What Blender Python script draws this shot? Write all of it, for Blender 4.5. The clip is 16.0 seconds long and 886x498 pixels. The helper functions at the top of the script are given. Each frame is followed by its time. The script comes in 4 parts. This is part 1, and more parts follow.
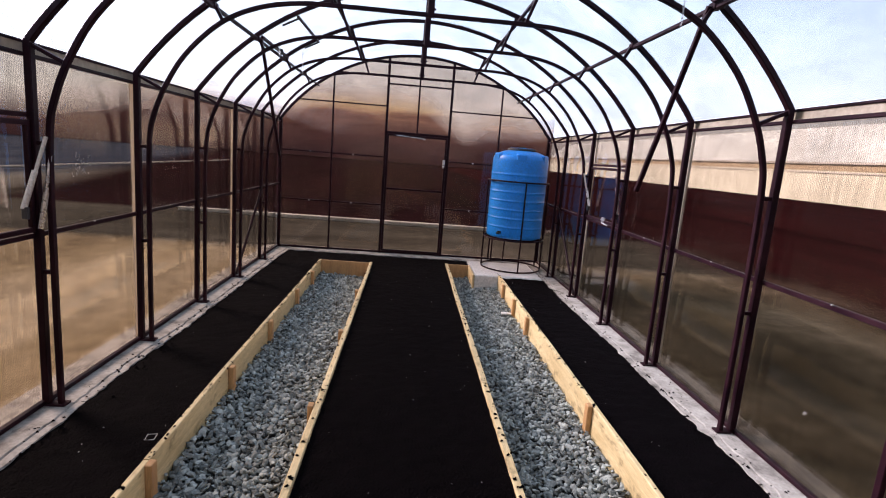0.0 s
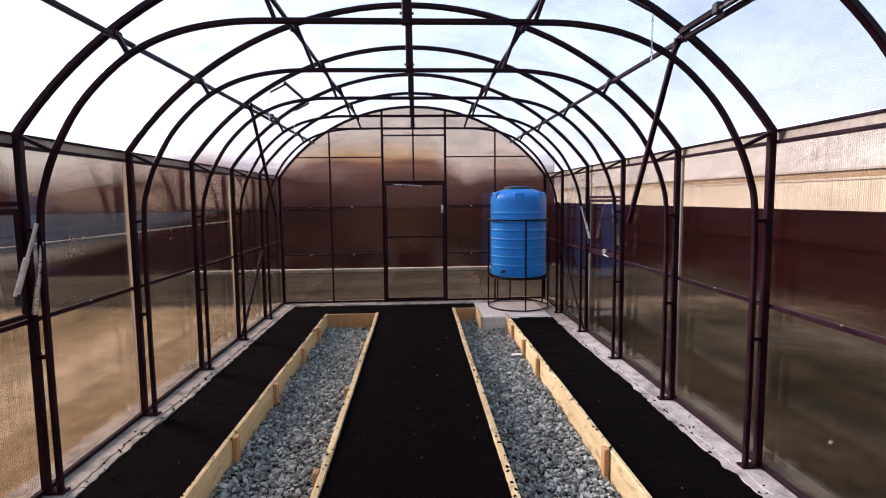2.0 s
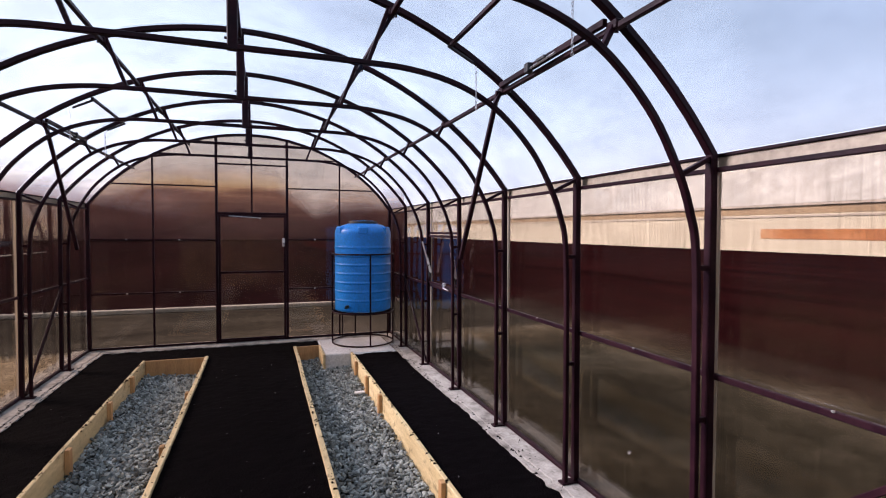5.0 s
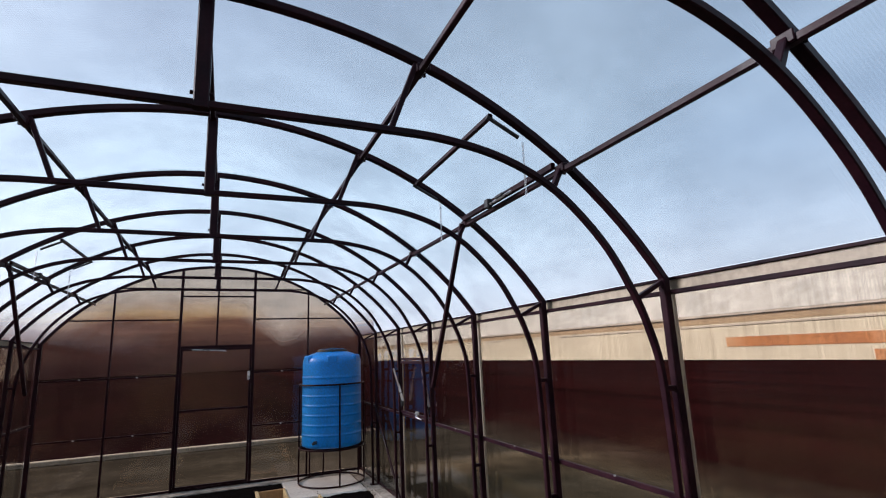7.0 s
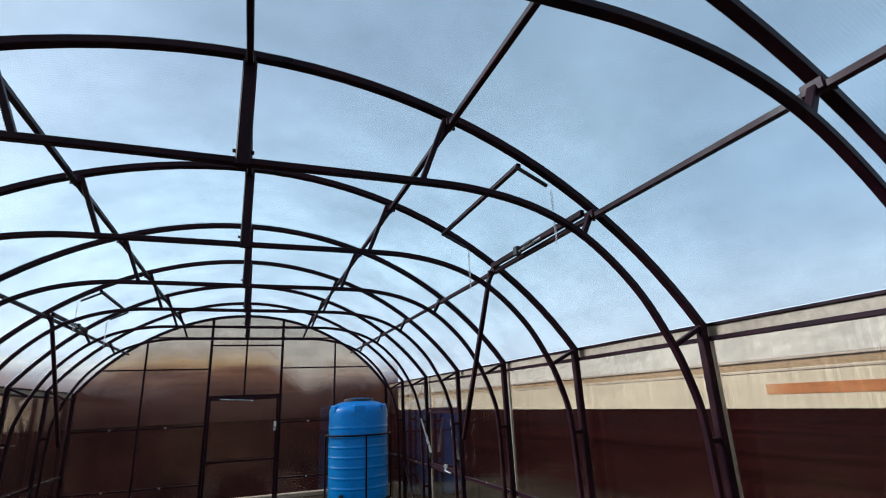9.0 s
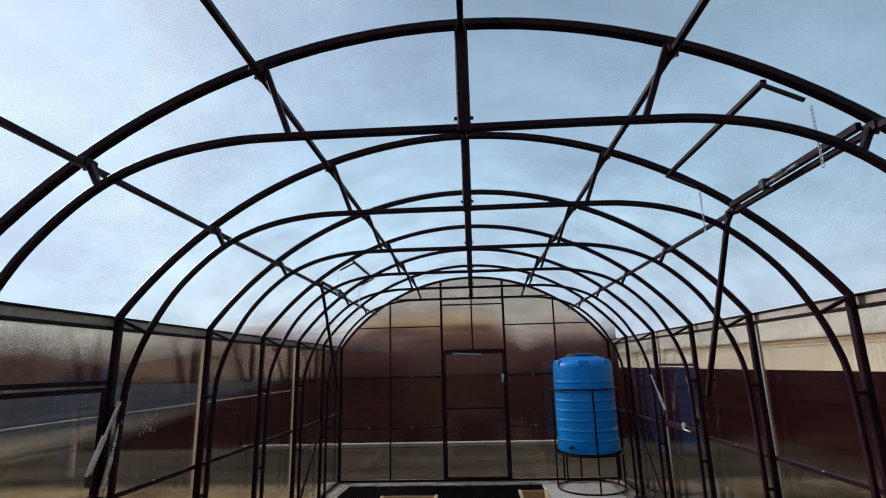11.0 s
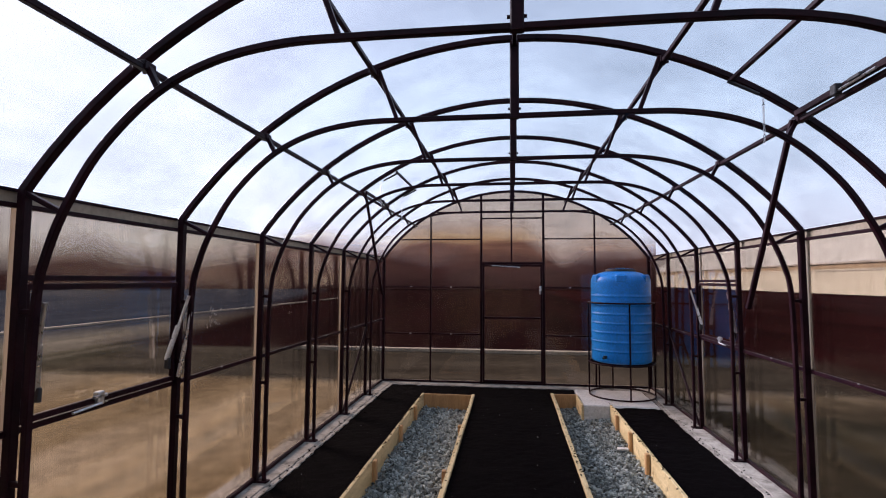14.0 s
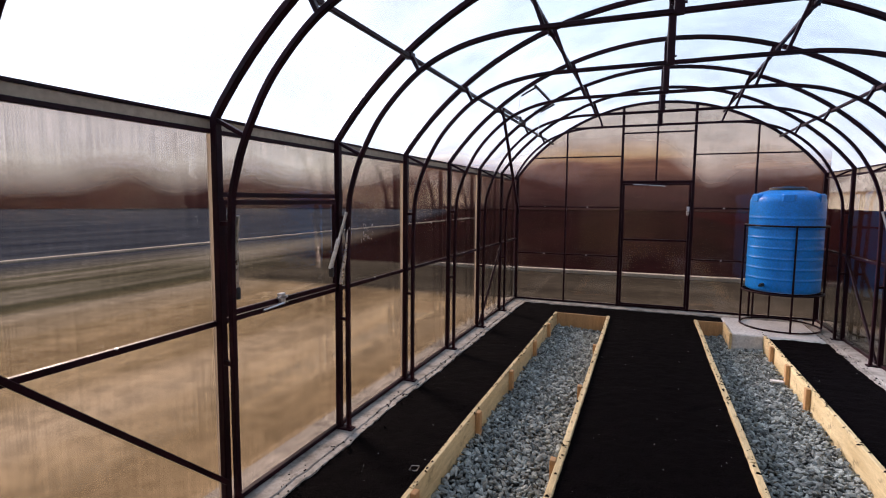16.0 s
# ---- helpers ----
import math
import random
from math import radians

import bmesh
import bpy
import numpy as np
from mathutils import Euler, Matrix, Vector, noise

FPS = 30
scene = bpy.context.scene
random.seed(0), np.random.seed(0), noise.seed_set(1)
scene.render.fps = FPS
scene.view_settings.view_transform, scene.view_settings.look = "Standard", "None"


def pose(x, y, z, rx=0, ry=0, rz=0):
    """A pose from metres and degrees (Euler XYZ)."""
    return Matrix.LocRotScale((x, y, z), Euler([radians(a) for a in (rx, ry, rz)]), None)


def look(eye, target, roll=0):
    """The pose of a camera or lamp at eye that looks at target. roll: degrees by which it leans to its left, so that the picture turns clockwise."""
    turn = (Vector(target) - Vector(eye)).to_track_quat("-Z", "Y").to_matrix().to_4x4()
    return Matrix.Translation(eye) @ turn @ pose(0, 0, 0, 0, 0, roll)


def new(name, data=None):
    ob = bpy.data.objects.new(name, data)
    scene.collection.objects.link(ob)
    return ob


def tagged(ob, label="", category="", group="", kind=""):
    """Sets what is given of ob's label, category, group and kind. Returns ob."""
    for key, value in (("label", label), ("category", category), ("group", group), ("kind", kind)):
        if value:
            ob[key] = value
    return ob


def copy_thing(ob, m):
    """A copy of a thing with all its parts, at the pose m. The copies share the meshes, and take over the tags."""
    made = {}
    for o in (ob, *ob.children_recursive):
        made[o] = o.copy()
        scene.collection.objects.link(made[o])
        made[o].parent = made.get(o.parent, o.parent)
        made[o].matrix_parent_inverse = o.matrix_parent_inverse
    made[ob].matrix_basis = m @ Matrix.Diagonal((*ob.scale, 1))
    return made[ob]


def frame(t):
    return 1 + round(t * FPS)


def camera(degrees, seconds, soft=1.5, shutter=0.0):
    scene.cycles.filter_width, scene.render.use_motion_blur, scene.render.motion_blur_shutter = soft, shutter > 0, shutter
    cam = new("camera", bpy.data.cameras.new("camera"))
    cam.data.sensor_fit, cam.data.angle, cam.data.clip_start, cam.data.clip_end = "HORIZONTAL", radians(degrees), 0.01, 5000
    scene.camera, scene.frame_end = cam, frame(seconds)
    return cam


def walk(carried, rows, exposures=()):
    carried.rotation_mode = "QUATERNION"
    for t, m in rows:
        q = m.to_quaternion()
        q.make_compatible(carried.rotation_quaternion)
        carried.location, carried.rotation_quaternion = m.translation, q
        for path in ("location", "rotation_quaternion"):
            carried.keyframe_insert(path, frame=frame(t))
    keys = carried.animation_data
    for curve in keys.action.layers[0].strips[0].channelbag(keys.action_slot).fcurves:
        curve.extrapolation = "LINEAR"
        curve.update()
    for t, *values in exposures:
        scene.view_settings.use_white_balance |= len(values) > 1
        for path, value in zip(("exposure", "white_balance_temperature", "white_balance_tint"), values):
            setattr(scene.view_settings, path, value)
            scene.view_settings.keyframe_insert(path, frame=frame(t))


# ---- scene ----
cam = camera(81.8, 16.0, soft=1.1)
PATH = [
    (0, (-0.071, 1.053, 1.503), (0.077, 3.016, 1.151), 4.53),
    (0.5, (-0.044, 1.063, 1.526), (0.064, 3.042, 1.258), 4.53),
    (1, (-0.016, 1.078, 1.539), (0.096, 3.060, 1.299), 3.09),
    (1.5, (0.010, 1.084, 1.548), (0.115, 3.067, 1.315), 0.55),
    (2, (0.036, 1.083, 1.555), (0.136, 3.070, 1.358), -0.61),
    (2.5, (0.073, 1.089, 1.556), (0.164, 3.080, 1.385), -0.57),
    (3, (0.118, 1.112, 1.552), (0.254, 3.101, 1.397), -0.57),
    (3.5, (0.141, 1.105, 1.545), (0.471, 3.073, 1.422), -0.37),
    (4, (0.148, 1.121, 1.557), (0.642, 3.056, 1.450), 0.21),
    (4.2, (0.147, 1.123, 1.558), (0.683, 3.047, 1.455), 0.31),
    (6.3, (0.101, 1.034, 1.594), (0.875, 2.869, 1.781), -0.75),
    (6.5, (0.112, 1.042, 1.598), (0.885, 2.868, 1.858), -0.96),
    (7, (0.109, 1.035, 1.609), (0.878, 2.839, 2.004), -2.28),
    (7.5, (0.103, 1.032, 1.613), (0.869, 2.818, 2.084), -2.65),
    (8, (0.102, 1.018, 1.611), (0.868, 2.786, 2.146), -2.86),
    (8.5, (0.095, 1.026, 1.616), (0.868, 2.784, 2.173), -2.85),
    (9, (0.074, 1.032, 1.618), (0.748, 2.826, 2.190), -2.45),
    (9.5, (0.036, 1.035, 1.619), (0.424, 2.903, 2.218), -2.57),
    (10, (0.019, 1.022, 1.586), (0.149, 2.928, 2.178), -1.96),
    (10.2, (0.011, 1.049, 1.600), (0.074, 2.966, 2.166), -2.05),
    (12.3, (-0.001, 1.015, 1.575), (-0.197, 2.984, 1.869), -0.29),
    (12.5, (-0.003, 1.013, 1.572), (-0.199, 2.984, 1.850), -0.29),
    (13, (-0.004, 1.012, 1.567), (-0.201, 2.988, 1.802), -0.19),
    (13.5, (-0.013, 1.008, 1.558), (-0.219, 2.989, 1.741), -0.05),
    (14, (-0.029, 0.996, 1.548), (-0.288, 2.975, 1.669), 0.23),
    (14.5, (-0.053, 0.979, 1.532), (-0.463, 2.936, 1.573), 0.75),
    (15, (-0.085, 0.976, 1.531), (-0.668, 2.888, 1.458), 0.80),
    (15.5, (-0.104, 0.969, 1.527), (-0.781, 2.845, 1.374), 0.54),
    (16, (-0.108, 0.966, 1.530), (-0.842, 2.816, 1.340), 0.34),
]
EXPOSURE = [(0.0, 1.06, 6080, 29), (4.0, 0.96, 6120, 32), (6.5, 0.66, 6120, 26), (8.0, 0.54, 5600, 8), (9.0, 0.55, 5620, 10), (10.0, 0.22, 5480, 4), (12.5, 0.50, 6060, 27), (14.5, 0.68, 5980, 29), (16.0, 0.92, 6020, 27)]
walk(cam, [(t, look(eye, target, roll)) for t, eye, target, roll in PATH], EXPOSURE)

# ---- light ----
SUN_AZ, SUN_EL = -62.0, 27.0          # degrees clockwise from +y, degrees above the horizon
world = bpy.data.worlds.new("sky")
scene.world = world
world.use_nodes = True
wt = world.node_tree
wt.nodes.clear()
w_out = wt.nodes.new("ShaderNodeOutputWorld")
w_bg = wt.nodes.new("ShaderNodeBackground")
w_sky = wt.nodes.new("ShaderNodeTexSky")
w_sky.sky_type = "NISHITA"
w_sky.sun_disc = False
w_sky.sun_elevation = radians(SUN_EL)
w_sky.sun_rotation = radians(SUN_AZ)
w_sky.dust_density = 2.2
w_sky.air_density = 0.9
w_sky.ozone_density = 0.4
w_co = wt.nodes.new("ShaderNodeTexCoord")
w_map = wt.nodes.new("ShaderNodeMapping")
w_map.inputs["Scale"].default_value = (1.0, 1.0, 2.2)
w_noise = wt.nodes.new("ShaderNodeTexNoise")
w_noise.inputs["Scale"].default_value = 0.95
w_noise.inputs["Detail"].default_value = 2.0
w_ramp = wt.nodes.new("ShaderNodeValToRGB")
w_ramp.color_ramp.elements[0].position = 0.36
w_ramp.color_ramp.elements[0].color = (0.34, 0.34, 0.34, 1)
w_ramp.color_ramp.elements[1].position = 0.70
w_ramp.color_ramp.elements[1].color = (0.80, 0.80, 0.80, 1)
w_mix = wt.nodes.new("ShaderNodeMixRGB")
w_mix.inputs["Color2"].default_value = (6.6, 8.3, 8.8, 1)
wt.links.new(w_co.outputs["Generated"], w_map.inputs["Vector"])
wt.links.new(w_map.outputs["Vector"], w_noise.inputs["Vector"])
wt.links.new(w_noise.outputs["Fac"], w_ramp.inputs["Fac"])
w_side = wt.nodes.new("ShaderNodeSeparateXYZ")       # clouds thin out away from the sun
w_thin = wt.nodes.new("ShaderNodeMapRange")
w_thin.inputs["From Min"].default_value, w_thin.inputs["From Max"].default_value = -0.6, 0.6
w_thin.inputs["To Min"].default_value, w_thin.inputs["To Max"].default_value = 1.10, 0.92
w_fac = wt.nodes.new("ShaderNodeMath")
w_fac.operation = "MULTIPLY"
wt.links.new(w_co.outputs["Generated"], w_side.inputs["Vector"])
wt.links.new(w_side.outputs["X"], w_thin.inputs["Value"])
wt.links.new(w_ramp.outputs["Color"], w_fac.inputs[0])
wt.links.new(w_thin.outputs["Result"], w_fac.inputs[1])
wt.links.new(w_fac.outputs[0], w_mix.inputs["Fac"])
wt.links.new(w_sky.outputs["Color"], w_mix.inputs["Color1"])
w_sep = wt.nodes.new("ShaderNodeSeparateXYZ")
w_low = wt.nodes.new("ShaderNodeMapRange")          # pale haze towards the horizon
w_low.inputs["From Min"].default_value, w_low.inputs["From Max"].default_value = 0.36, 0.0
w_pow = wt.nodes.new("ShaderNodeMath")
w_pow.operation = "POWER"
w_pow.inputs[1].default_value = 1.8
w_haze = wt.nodes.new("ShaderNodeMixRGB")
w_haze.inputs["Color2"].default_value = (7.6, 7.8, 8.0, 1)
wt.links.new(w_co.outputs["Generated"], w_sep.inputs["Vector"])
wt.links.new(w_sep.outputs["Z"], w_low.inputs["Value"])
wt.links.new(w_low.outputs["Result"], w_pow.inputs[0])
wt.links.new(w_pow.outputs[0], w_haze.inputs["Fac"])
wt.links.new(w_mix.outputs["Color"], w_haze.inputs["Color1"])
w_veil = wt.nodes.new("ShaderNodeMixRGB")            # thin cloud evens out the glare round the sun
w_veil.blend_type = "DARKEN"
w_veil.inputs["Fac"].default_value = 0.9
w_veil.inputs["Color2"].default_value = (7.4, 8.4, 9.2, 1)
wt.links.new(w_haze.outputs["Color"], w_veil.inputs["Color1"])
wt.links.new(w_veil.outputs["Color"], w_bg.inputs["Color"])
wt.links.new(w_bg.outputs["Background"], w_out.inputs["Surface"])
w_bg.inputs["Strength"].default_value = 0.092

sun_data = bpy.data.lights.new("sun", "SUN")
sun_data.energy = 6.4
sun_data.angle = radians(22)
sun_data.color = (1.0, 0.95, 0.88)
sun = new("sun", sun_data)
az, el = radians(SUN_AZ), radians(SUN_EL)
sun_from = Vector((math.sin(az) * math.cos(el), math.cos(az) * math.cos(el), math.sin(el)))
sun.matrix_world = look(sun_from * 50, (0, 0, 0))


# ---- materials ----
def material(name):
    m = bpy.data.materials.new(name)
    m.use_nodes = True
    t = m.node_tree
    t.nodes.clear()
    out = t.nodes.new("ShaderNodeOutputMaterial")
    return m, t, out


def ramp(t, fac, stops):
    r = t.nodes.new("ShaderNodeValToRGB")
    e = r.color_ramp.elements
    while len(e) < len(stops):
        e.new(0.5)
    for el_, (p, c) in zip(e, stops):
        el_.position, el_.color = p, (*c, 1)
    t.links.new(fac, r.inputs["Fac"])
    return r.outputs["Color"]


def noise_fac(t, scale, detail=4.0, stretch=(1, 1, 1), coord="Object", rough=0.55):
    co = t.nodes.new("ShaderNodeTexCoord")
    mp = t.nodes.new("ShaderNodeMapping")
    mp.inputs["Scale"].default_value = stretch
    n = t.nodes.new("ShaderNodeTexNoise")
    n.inputs["Scale"].default_value = scale
    n.inputs["Detail"].default_value = detail
    n.inputs["Roughness"].default_value = rough
    t.links.new(co.outputs[coord], mp.inputs["Vector"])
    t.links.new(mp.outputs["Vector"], n.inputs["Vector"])
    return n.outputs["Fac"]


def mixed(t, a, b, fac=0.5, mode="MIX"):
    m = t.nodes.new("ShaderNodeMixRGB")
    m.blend_type = mode
    if isinstance(fac, float):
        m.inputs["Fac"].default_value = fac
    else:
        t.links.new(fac, m.inputs["Fac"])
    for key, v in (("Color1", a), ("Color2", b)):
        if isinstance(v, tuple):
            m.inputs[key].default_value = (*v, 1)
        else:
            t.links.new(v, m.inputs[key])
    return m.outputs["Color"]


def surface(name, stops, scale=8.0, fine=60.0, rough=0.7, metal=0.0, bump=0.3, depth=0.01, stretch=(1, 1, 1), per_piece=0.0, spec=0.5, bump_scale=None, rough_var=0.15, island=False, dirt=0.0):
    """A solid surface: colour stops over broad noise, fine grain, roughness variation and relief."""
    m, t, out = material(name)
    b = t.nodes.new("ShaderNodeBsdfPrincipled")
    broad = noise_fac(t, scale, 5.0, stretch)
    col = ramp(t, broad, stops)
    grain = noise_fac(t, fine, 3.0, stretch)
    gr = ramp(t, grain, [(0.3, (0.72, 0.72, 0.72)), (0.7, (1.15, 1.15, 1.15))])
    col = mixed(t, col, gr, 0.8, "MULTIPLY")
    if dirt:
        spots = ramp(t, noise_fac(t, 11.0, 5.0, (1, 0.5, 1), rough=0.7), [(0.56, (1, 1, 1)), (0.68, (0.22, 0.19, 0.16))])
        col = mixed(t, col, spots, dirt, "MULTIPLY")
    if per_piece:
        if island:
            info = t.nodes.new("ShaderNodeNewGeometry").outputs["Random Per Island"]
        else:
            info = t.nodes.new("ShaderNodeObjectInfo").outputs["Random"]
        lo, hi = 1 - per_piece, 1 + per_piece
        col = mixed(t, col, ramp(t, info, [(0.0, (lo, lo, lo)), (1.0, (hi, hi, hi))]), 1.0, "MULTIPLY")
    t.links.new(col, b.inputs["Base Color"])
    rr = ramp(t, broad, [(0.3, (rough - rough_var,) * 3), (0.7, (min(1, rough + rough_var),) * 3)])
    t.links.new(rr, b.inputs["Roughness"])
    b.inputs["Metallic"].default_value = metal
    b.inputs["Specular IOR Level"].default_value = spec
    if bump:
        bp = t.nodes.new("ShaderNodeBump")
        bp.inputs["Strength"].default_value = bump
        bp.inputs["Distance"].default_value = depth
        t.links.new(noise_fac(t, bump_scale or fine, 5.0, stretch), bp.inputs["Height"])
        t.links.new(bp.outputs["Normal"], b.inputs["Normal"])
    t.links.new(b.outputs["BSDF"], out.inputs["Surface"])
    return m


def sheet_material(name, tint, milk, milk_share, ribs, gloss_rough, shine, rib_dark=0.84, streak=0.0):
    """Multiwall polycarbonate: tinted see-through sheet with some milky scatter, fine ribs and gloss."""
    m, t, out = material(name)
    clear = t.nodes.new("ShaderNodeBsdfTransparent")
    soft = t.nodes.new("ShaderNodeBsdfTranslucent")
    soft.inputs["Color"].default_value = (*milk, 1)
    haze = t.nodes.new("ShaderNodeBsdfDiffuse")
    haze.inputs["Color"].default_value = (*milk, 1)
    gloss = t.nodes.new("ShaderNodeBsdfGlossy")
    gloss.inputs["Roughness"].default_value = gloss_rough
    co = t.nodes.new("ShaderNodeTexCoord")
    sep = t.nodes.new("ShaderNodeSeparateXYZ")
    t.links.new(co.outputs["Object"], sep.inputs["Vector"])
    wave = t.nodes.new("ShaderNodeMath")
    wave.operation = "MULTIPLY"
    wave.inputs[1].default_value = 2 * math.pi / 0.011
    t.links.new(sep.outputs[ribs], wave.inputs[0])
    sine = t.nodes.new("ShaderNodeMath")
    sine.operation = "SINE"
    t.links.new(wave.outputs[0], sine.inputs[0])
    rib = t.nodes.new("ShaderNodeMapRange")
    rib.inputs["From Min"].default_value, rib.inputs["From Max"].default_value = -1, 1
    rib.inputs["To Min"].default_value, rib.inputs["To Max"].default_value = rib_dark, 1.0
    t.links.new(sine.outputs[0], rib.inputs["Value"])
    smear = noise_fac(t, 1.6, 4.0, (1, 1, 2.5))
    col = ramp(t, smear, [(0.25, tuple(c * 0.88 for c in tint)), (0.75, tuple(min(1, c * 1.06) for c in tint))])
    col = mixed(t, col, rib.outputs["Result"], 1.0, "MULTIPLY")
    if streak:
        along = (1, 16, 0.5) if ribs == "Y" else (16, 1, 0.5)
        col = mixed(t, col, ramp(t, noise_fac(t, 5.0, 4.0, along), [(0.3, (1 - streak,) * 3), (0.7, (1.04,) * 3)]), 1.0, "MULTIPLY")
    t.links.new(col, clear.inputs["Color"])
    milk_mix = t.nodes.new("ShaderNodeMixShader")
    milk_mix.inputs["Fac"].default_value = 0.4
    t.links.new(soft.outputs[0], milk_mix.inputs[1])
    t.links.new(haze.outputs[0], milk_mix.inputs[2])
    body = t.nodes.new("ShaderNodeMixShader")
    body.inputs["Fac"].default_value = milk_share
    t.links.new(clear.outputs[0], body.inputs[1])
    t.links.new(milk_mix.outputs[0], body.inputs[2])
    lw = t.nodes.new("ShaderNodeLayerWeight")
    lw.inputs["Blend"].default_value = 0.5
    pw = t.nodes.new("ShaderNodeMath")
    pw.operation = "POWER"
    pw.inputs[1].default_value = 3.2
    t.links.new(lw.outputs["Facing"], pw.inputs[0])
    fres = t.nodes.new("ShaderNodeMath")
    fres.operation = "MULTIPLY_ADD"
    fres.inputs[1].default_value, fres.inputs[2].default_value = shine
    t.links.new(pw.outputs[0], fres.inputs[0])
    bp = t.nodes.new("ShaderNodeBump")
    bp.inputs["Strength"].default_value = 0.25
    bp.inputs["Distance"].default_value = 0.012
    t.links.new(noise_fac(t, 2.2, 2.0, (1, 1, 0.8)), bp.inputs["Height"])
    t.links.new(bp.outputs["Normal"], gloss.inputs["Normal"])
    top = t.nodes.new("ShaderNodeMixShader")
    t.links.new(fres.outputs[0], top.inputs["Fac"])
    t.links.new(body.outputs[0], top.inputs[1])
    t.links.new(gloss.outputs[0], top.inputs[2])
    t.links.new(top.outputs[0], out.inputs["Surface"])
    return m


M_STEEL = surface("primer_painted_steel", [(0.3, (0.0080, 0.0027, 0.0058)), (0.7, (0.026, 0.0066, 0.0104))], 5, 90, 0.42, 0.0, 0.15, 0.002, spec=0.10)
M_BRONZE = sheet_material("bronze_polycarbonate", (0.71, 0.645, 0.565), (0.46, 0.34, 0.26), 0.004, "Y", 0.10, (0.68, 0.040), 0.85, 0.09)
M_BRONZE_END = sheet_material("bronze_polycarbonate_end", (0.725, 0.645, 0.560), (0.46, 0.34, 0.26), 0.004, "X", 0.10, (0.80, 0.045), 0.92, 0.05)
M_CLEAR = sheet_material("clear_polycarbonate", (0.93, 0.95, 0.96), (0.85, 0.88, 0.9), 0.05, "Y", 0.12, (0.05, 0.008), 0.97)
M_SOIL = surface("black_soil", [(0.3, (0.0012, 0.0008, 0.0012)), (0.7, (0.0032, 0.0021, 0.0029))], 9, 120, 0.95, 0, 0.9, 0.02, spec=0.03, bump_scale=70, rough_var=0.04)
M_STONE = surface("crushed_grey_stone", [(0.3, (0.105, 0.122, 0.120)), (0.7, (0.38, 0.42, 0.40))], 14, 160, 0.8, 0, 0.4, 0.004, per_piece=0.55, island=True)
# grit kept dark: shade in the gaps between stones is in its colour
M_GRIT = surface("grit_with_gap_shade", [(0.3, (0.02, 0.022, 0.022)), (0.7, (0.05, 0.055, 0.052))], 20, 160, 0.95, 0, 0.5, 0.004)
M_PINE = surface("pine_board", [(0.3, (0.52, 0.39, 0.19)), (0.7, (0.72, 0.58, 0.33))], 3, 26, 0.6, 0, 0.25, 0.003, stretch=(9, 0.8, 9), per_piece=0.1, dirt=0.75)
M_STAKE = surface("pine_stake", [(0.3, (0.42, 0.22, 0.09)), (0.7, (0.56, 0.33, 0.14))], 4, 30, 0.65, 0, 0.25, 0.003, stretch=(8, 8, 0.8), per_piece=0.15)
M_CONCRETE = surface("rough_concrete", [(0.3, (0.15, 0.135, 0.12)), (0.48, (0.34, 0.315, 0.285)), (0.75, (0.50, 0.47, 0.43))], 6, 45, 0.88, 0, 0.6, 0.01, bump_scale=18, dirt=0.7)
M_SLAB = surface("pale_concrete", [(0.3, (0.55, 0.54, 0.52)), (0.7, (0.74, 0.73, 0.71))], 3, 40, 0.85, 0, 0.4, 0.006)
M_TANK = surface("blue_plastic", [(0.3, (0.004, 0.225, 0.72)), (0.7, (0.006, 0.28, 0.86))], 2.5, 50, 0.36, 0, 0.08, 0.002, rough_var=0.05)
M_ZINC = surface("zinc_plated_steel", [(0.3, (0.55, 0.56, 0.58)), (0.7, (0.75, 0.76, 0.78))], 20, 90, 0.35, 0.9, 0.1, 0.001)
M_WHITE = surface("pale_profile", [(0.3, (0.28, 0.22, 0.15)), (0.7, (0.42, 0.34, 0.25))], 2, 30, 0.5, 0, 0.1, 0.002)
M_STRIP = sheet_material("pale_joint_strip", (0.85, 0.8, 0.74), (0.62, 0.56, 0.48), 0.7, "Z", 0.2, (0.2, 0.02))
M_DARK = surface("black_plastic", [(0.3, (0.012, 0.012, 0.014)), (0.7, (0.025, 0.025, 0.028))], 8, 60, 0.5, 0, 0.1, 0.002)


# ---- mesh helpers ----
def finish(ob_name, bm, mat, smooth=False):
    bmesh.ops.recalc_face_normals(bm, faces=bm.faces)
    me = bpy.data.meshes.new(ob_name)
    bm.to_mesh(me)
    bm.free()
    if mat:
        me.materials.append(mat)
    if smooth:
        for p in me.polygons:
            p.use_smooth = True
    return new(ob_name, me)


def part(name, bm, mat, parent, label="", smooth=False):
    ob = finish(name, bm, mat, smooth)
    ob.parent = parent
    if label:
        ob["label"] = label
    return ob


def empty(name, x=0, y=0, z=0):
    ob = new(name)
    ob.location = (x, y, z)
    ob.empty_display_size = 0.1
    return ob


